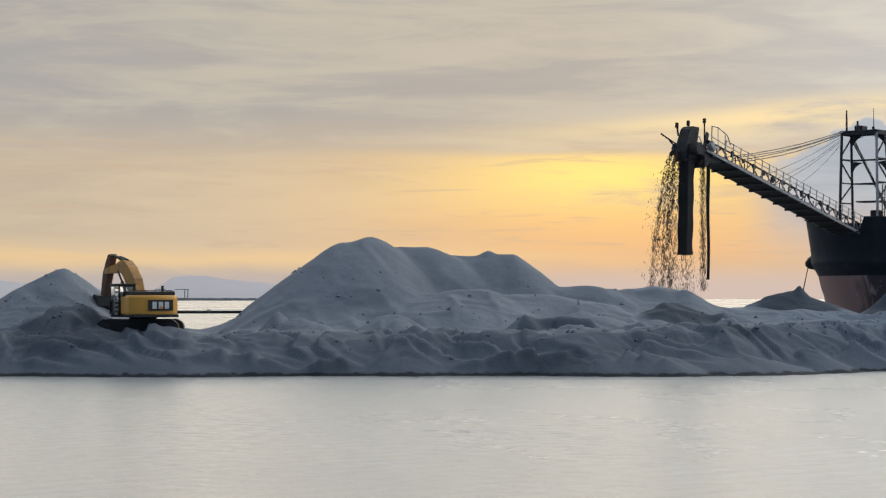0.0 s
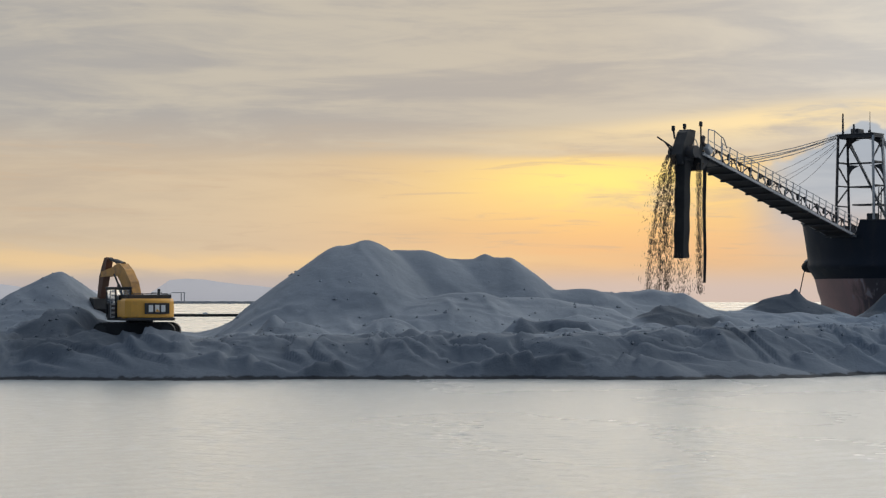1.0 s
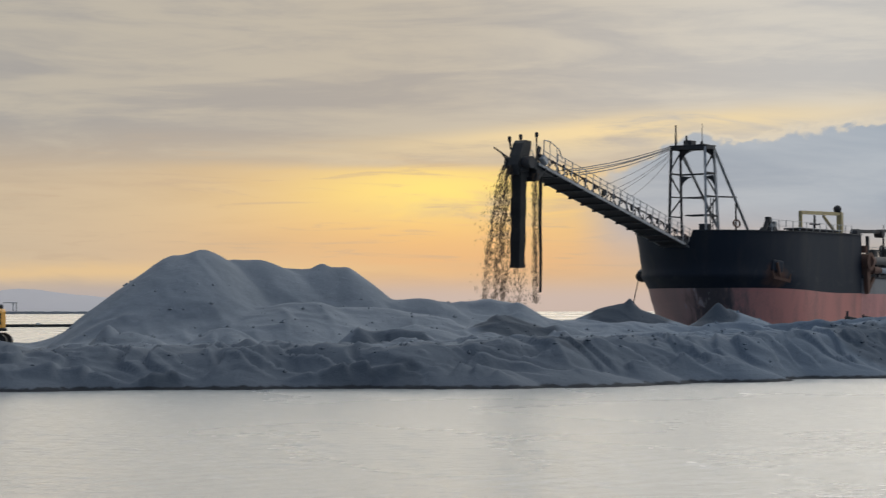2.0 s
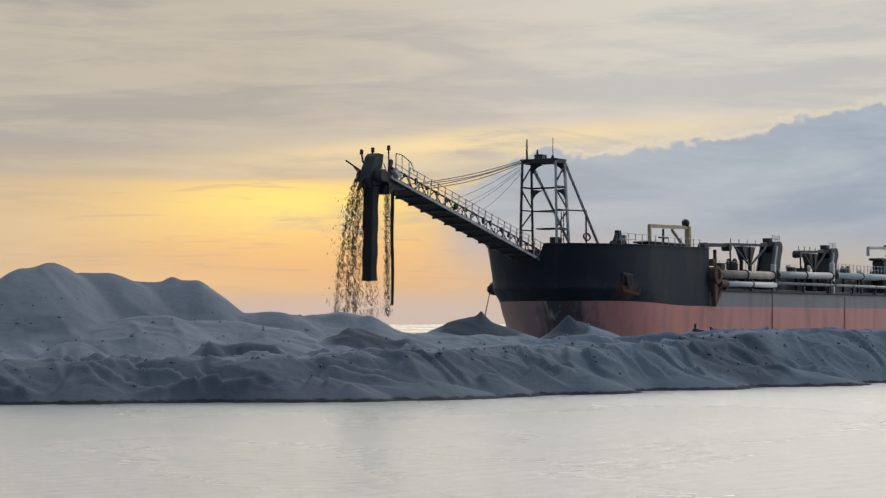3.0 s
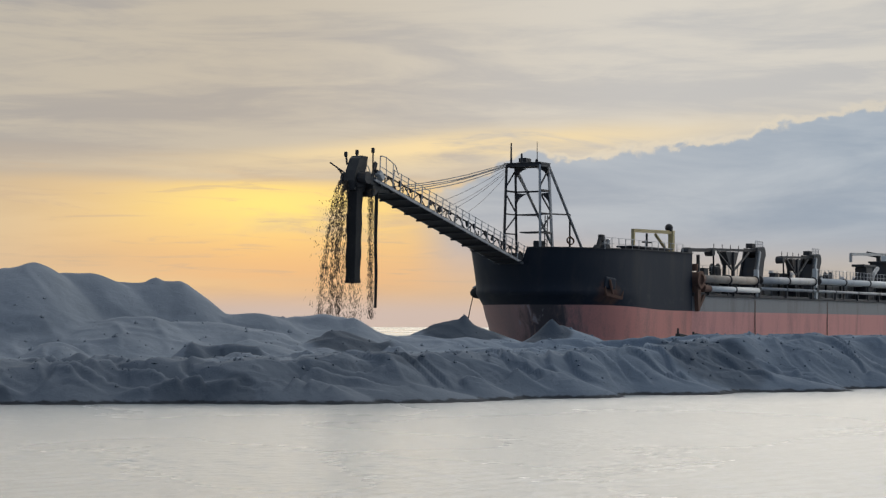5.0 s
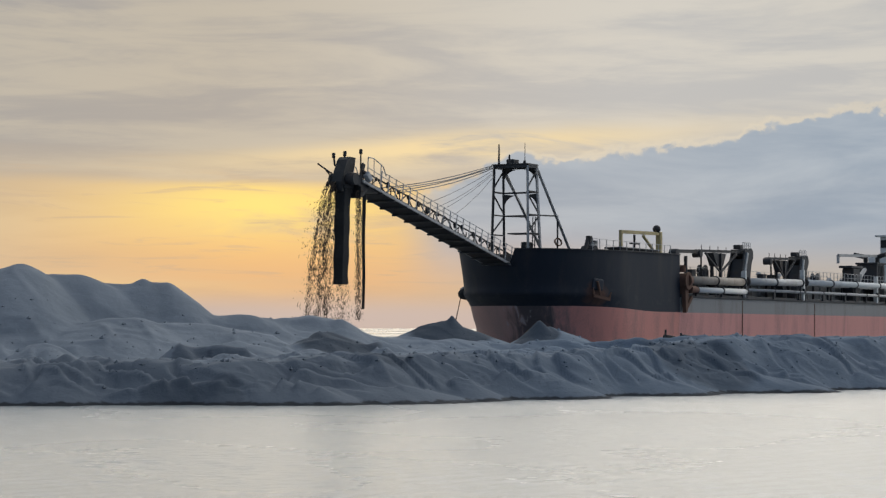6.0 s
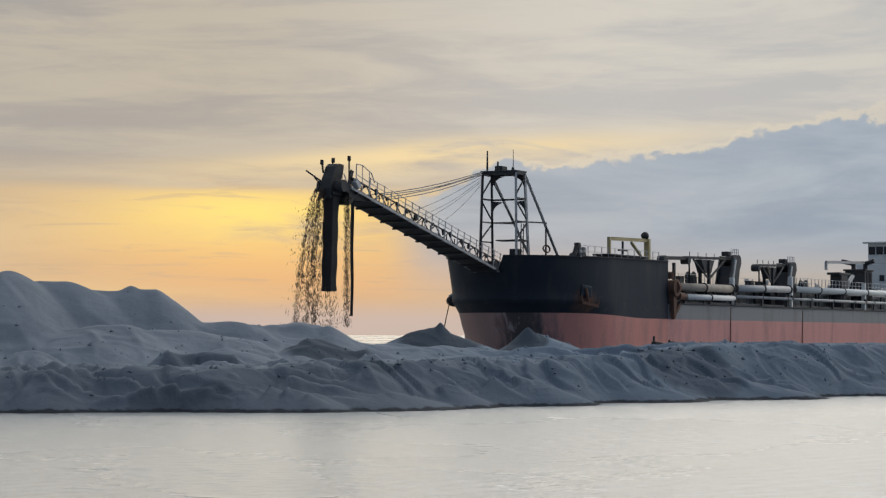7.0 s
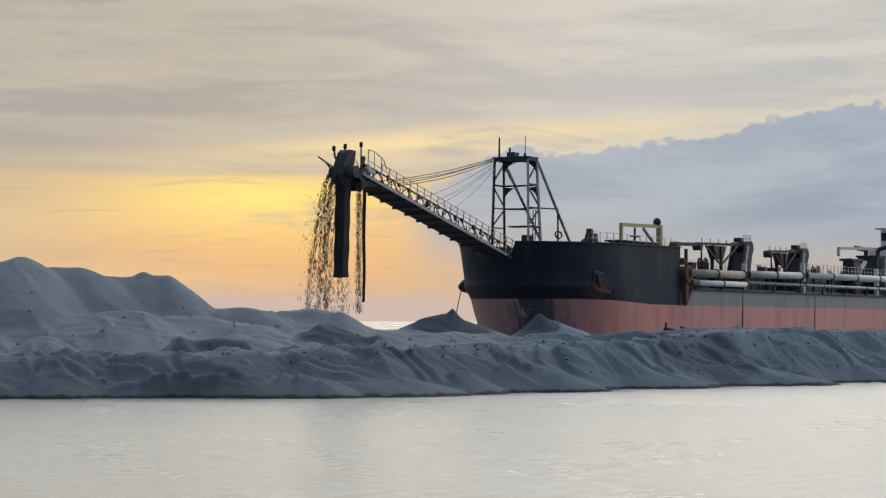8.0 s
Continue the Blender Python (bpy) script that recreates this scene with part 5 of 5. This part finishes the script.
tube(bm, (-1.72, 0.2, 1.3), (-1.72, 0.2, 3.0), 0.03, 5)
turned("cab_guard", bm, PALE, cab)
# boom, stick and bucket, folded up and ahead
bm = B()
prism(bm, [(0.1, 1.45), (0.4, 2.7), (0.9, 3.5), (2.0, 4.25), (3.0, 4.66), (3.5, 4.70), (4.6, 4.47), (6.9, 4.2), (7.05, 3.85), (4.6, 3.92), (3.6, 3.92), (2.9, 3.5), (2.3, 2.9), (1.1, 1.5)], 0.55, pose(0.12, 0.25, 0, 0, 0, 90))
arm = turned("boom_arm", bm, OLD_YELLOW, digger, "yellow cranked boom")
# the stick's shade is put into its colour: dark rust brown instead of yellow
bm = B()
prism(bm, [(5.9, 5.0), (6.05, 5.12), (6.5, 5.06), (7.0, 4.55), (7.55, 3.9), (8.1, 2.1), (7.55, 2.05), (6.7, 3.6), (6.15, 4.5)], 0.42, pose(0.12, 0.25, 0, 0, 0, 90))
stick = turned("stick", bm, RUST, digger, "dipper stick coloured dark brown to stand for shade")
for x in (-0.32, 0.56):
    bm = B()
    tube(bm, (x, 0.9, 1.5), (x, 3.0, 3.3), 0.11, 10)
    tube(bm, (x, 3.0, 3.3), (x, 3.9, 4.0), 0.06, 8)
    turned("lift_ram", bm, DARK, arm)
bm = B()
tube(bm, (0.12, 3.3, 4.62), (0.12, 4.8, 4.84), 0.15, 10)
tube(bm, (0.12, 4.8, 4.84), (0.12, 6.3, 5.02), 0.10, 8)
turned("stick_ram", bm, DARK, arm)
bm = B()
tube(bm, (0.12, 7.0, 4.3), (0.12, 7.75, 3.1), 0.09, 10)
tube(bm, (0.12, 7.75, 3.1), (0.12, 8.25, 2.3), 0.05, 8)
turned("bucket_ram", bm, DARK, stick)
bm = B()
side = [(7.2, 2.45), (8.0, 2.55), (8.5, 2.2), (9.3, 1.85), (9.2, 1.6), (7.6, 1.5), (7.1, 1.8)]
prism(bm, side, 1.35, pose(0.12, 0.25, 0, 0, 0, 90))
bucket = turned("bucket", bm, DARK, stick, "worn dark digging bucket")
for k in range(5):
    bm = B()
    box(bm, -0.45 + k * 0.29, 9.4, 1.75, 0.1, 0.4, 0.09, pose(0, 0, 0, -20, 0, 0))
    turned("tooth", bm, PALE, stick)

# ---------------------------------------------------------------- far shore


def ridge(name, az0, az1, dist, heights, label):
    """A hill range with painted haze, a low solid ridge far over the water."""
    n = len(heights)
    rows = [[], [], []]
    for i in range(61):
        u = i / 60
        a = radians(az0 + (az1 - az0) * u)
        h = float(np.interp(u * (n - 1), range(n), heights)) + 1.2 * noise.noise((u * 9, dist, 0)) * min(1, 8 * u * (1 - u))
        for row, d, k in zip(rows, (dist, dist + 120, dist + 500), (0, 1, 0)):
            row.append((math.sin(a) * d, math.cos(a) * d, h * k - 1))
    b2 = B()
    loft(b2, rows)
    part(name, b2, HAZE_GLOW, None, "", True)
    tagged(bpy.data.objects[name], label, "hills", kind="structure")


ridge("backdrop_hills", -8.8, -3.2, 3600, [0, 20, 43, 46, 44, 39, 35, 32, 29, 26, 20, 8], "blue hills across the bay, haze painted on as glow")
ridge("backdrop_headland", -14.5, -9.0, 3800, [30, 34, 38, 30, 34, 26, 12], "blue headland across the bay, haze painted on as glow")
# breakwater and gantry take a pale colour in place of distance haze
pier = thing("breakwater", pose(0, 0, 0), "low breakwater far across the bay, paled to stand for haze", "breakwater")
bm = B()
for i in range(40):
    a = radians(-7.9 + i * 0.075)
    box(bm, math.sin(a) * 2600, math.cos(a) * 2600, 1.0, 5, 4, 3.6 + 1.6 * rng.random())
part("rubble", bm, PALE, pier)
loader = thing("loading_gantry", pose(math.sin(radians(-7.85)) * 2600, math.cos(radians(-7.85)) * 2600, 0), "spindly grey loading gantry on the breakwater, paled to stand for haze", "gantry")
for x in (-19, 19, 23):
    bm = B()
    bar(bm, (x, 0, 0), (x, 0, 15), 1.3, 1.3)
    part("leg", bm, PALE, loader)
bm = B()
bar(bm, (-20, 0, 14.5), (-6, 0, 14.5), 1.2, 1.0)
bar(bm, (6, 0, 14.5), (24, 0, 14.5), 1.2, 1.0)
bar(bm, (-6, 0, 12.5), (6, 0, 12.5), 1.0, 1.0)
part("beam", bm, PALE, loader)
pipeline = thing("floating_pipeline", pose(0, 0, 0), "dark floating pipeline lying on the bay", "pipeline")
for i in range(24):
    a0, a1 = radians(-8.6 + i * 0.125), radians(-8.6 + (i + 0.995) * 0.125)
    bm = B()
    tube(bm, (math.sin(a0) * 560, math.cos(a0) * 560, 0.35), (math.sin(a1) * 560, math.cos(a1) * 560, 0.35), 0.45, 8)
    part("section", bm, RUBBER, pipeline)
bm = B()
box(bm, math.sin(radians(-6.75)) * 559, math.cos(radians(-6.75)) * 559, 0.9, 1.3, 0.8, 0.5, bevel=0.1)
part("float_marker", bm, WHITE, pipeline)
# rusty scraps half buried on the crest below the hull
for x, y, z, s in ((46.4, 158.2, 3.55, 0.8), (47.9, 158.8, 3.6, 0.5)):
    scrap = thing("mooring_stake", pose(x, y, z, 0, 0, 30), "rusted iron stake driven into the sand crest", "stake", "stakes on the crest")
    bm = B()
    tube(bm, (0, 0, -0.4), (0.1, 0, 1.1 * s), 0.09, 7)
    box(bm, 0.5, 0, 0.15, 1.3 * s, 0.5, 0.5, pose(0, 0, 0, 0, 8, 0), 0.06)
    part("stake", bm, DARK, scrap)
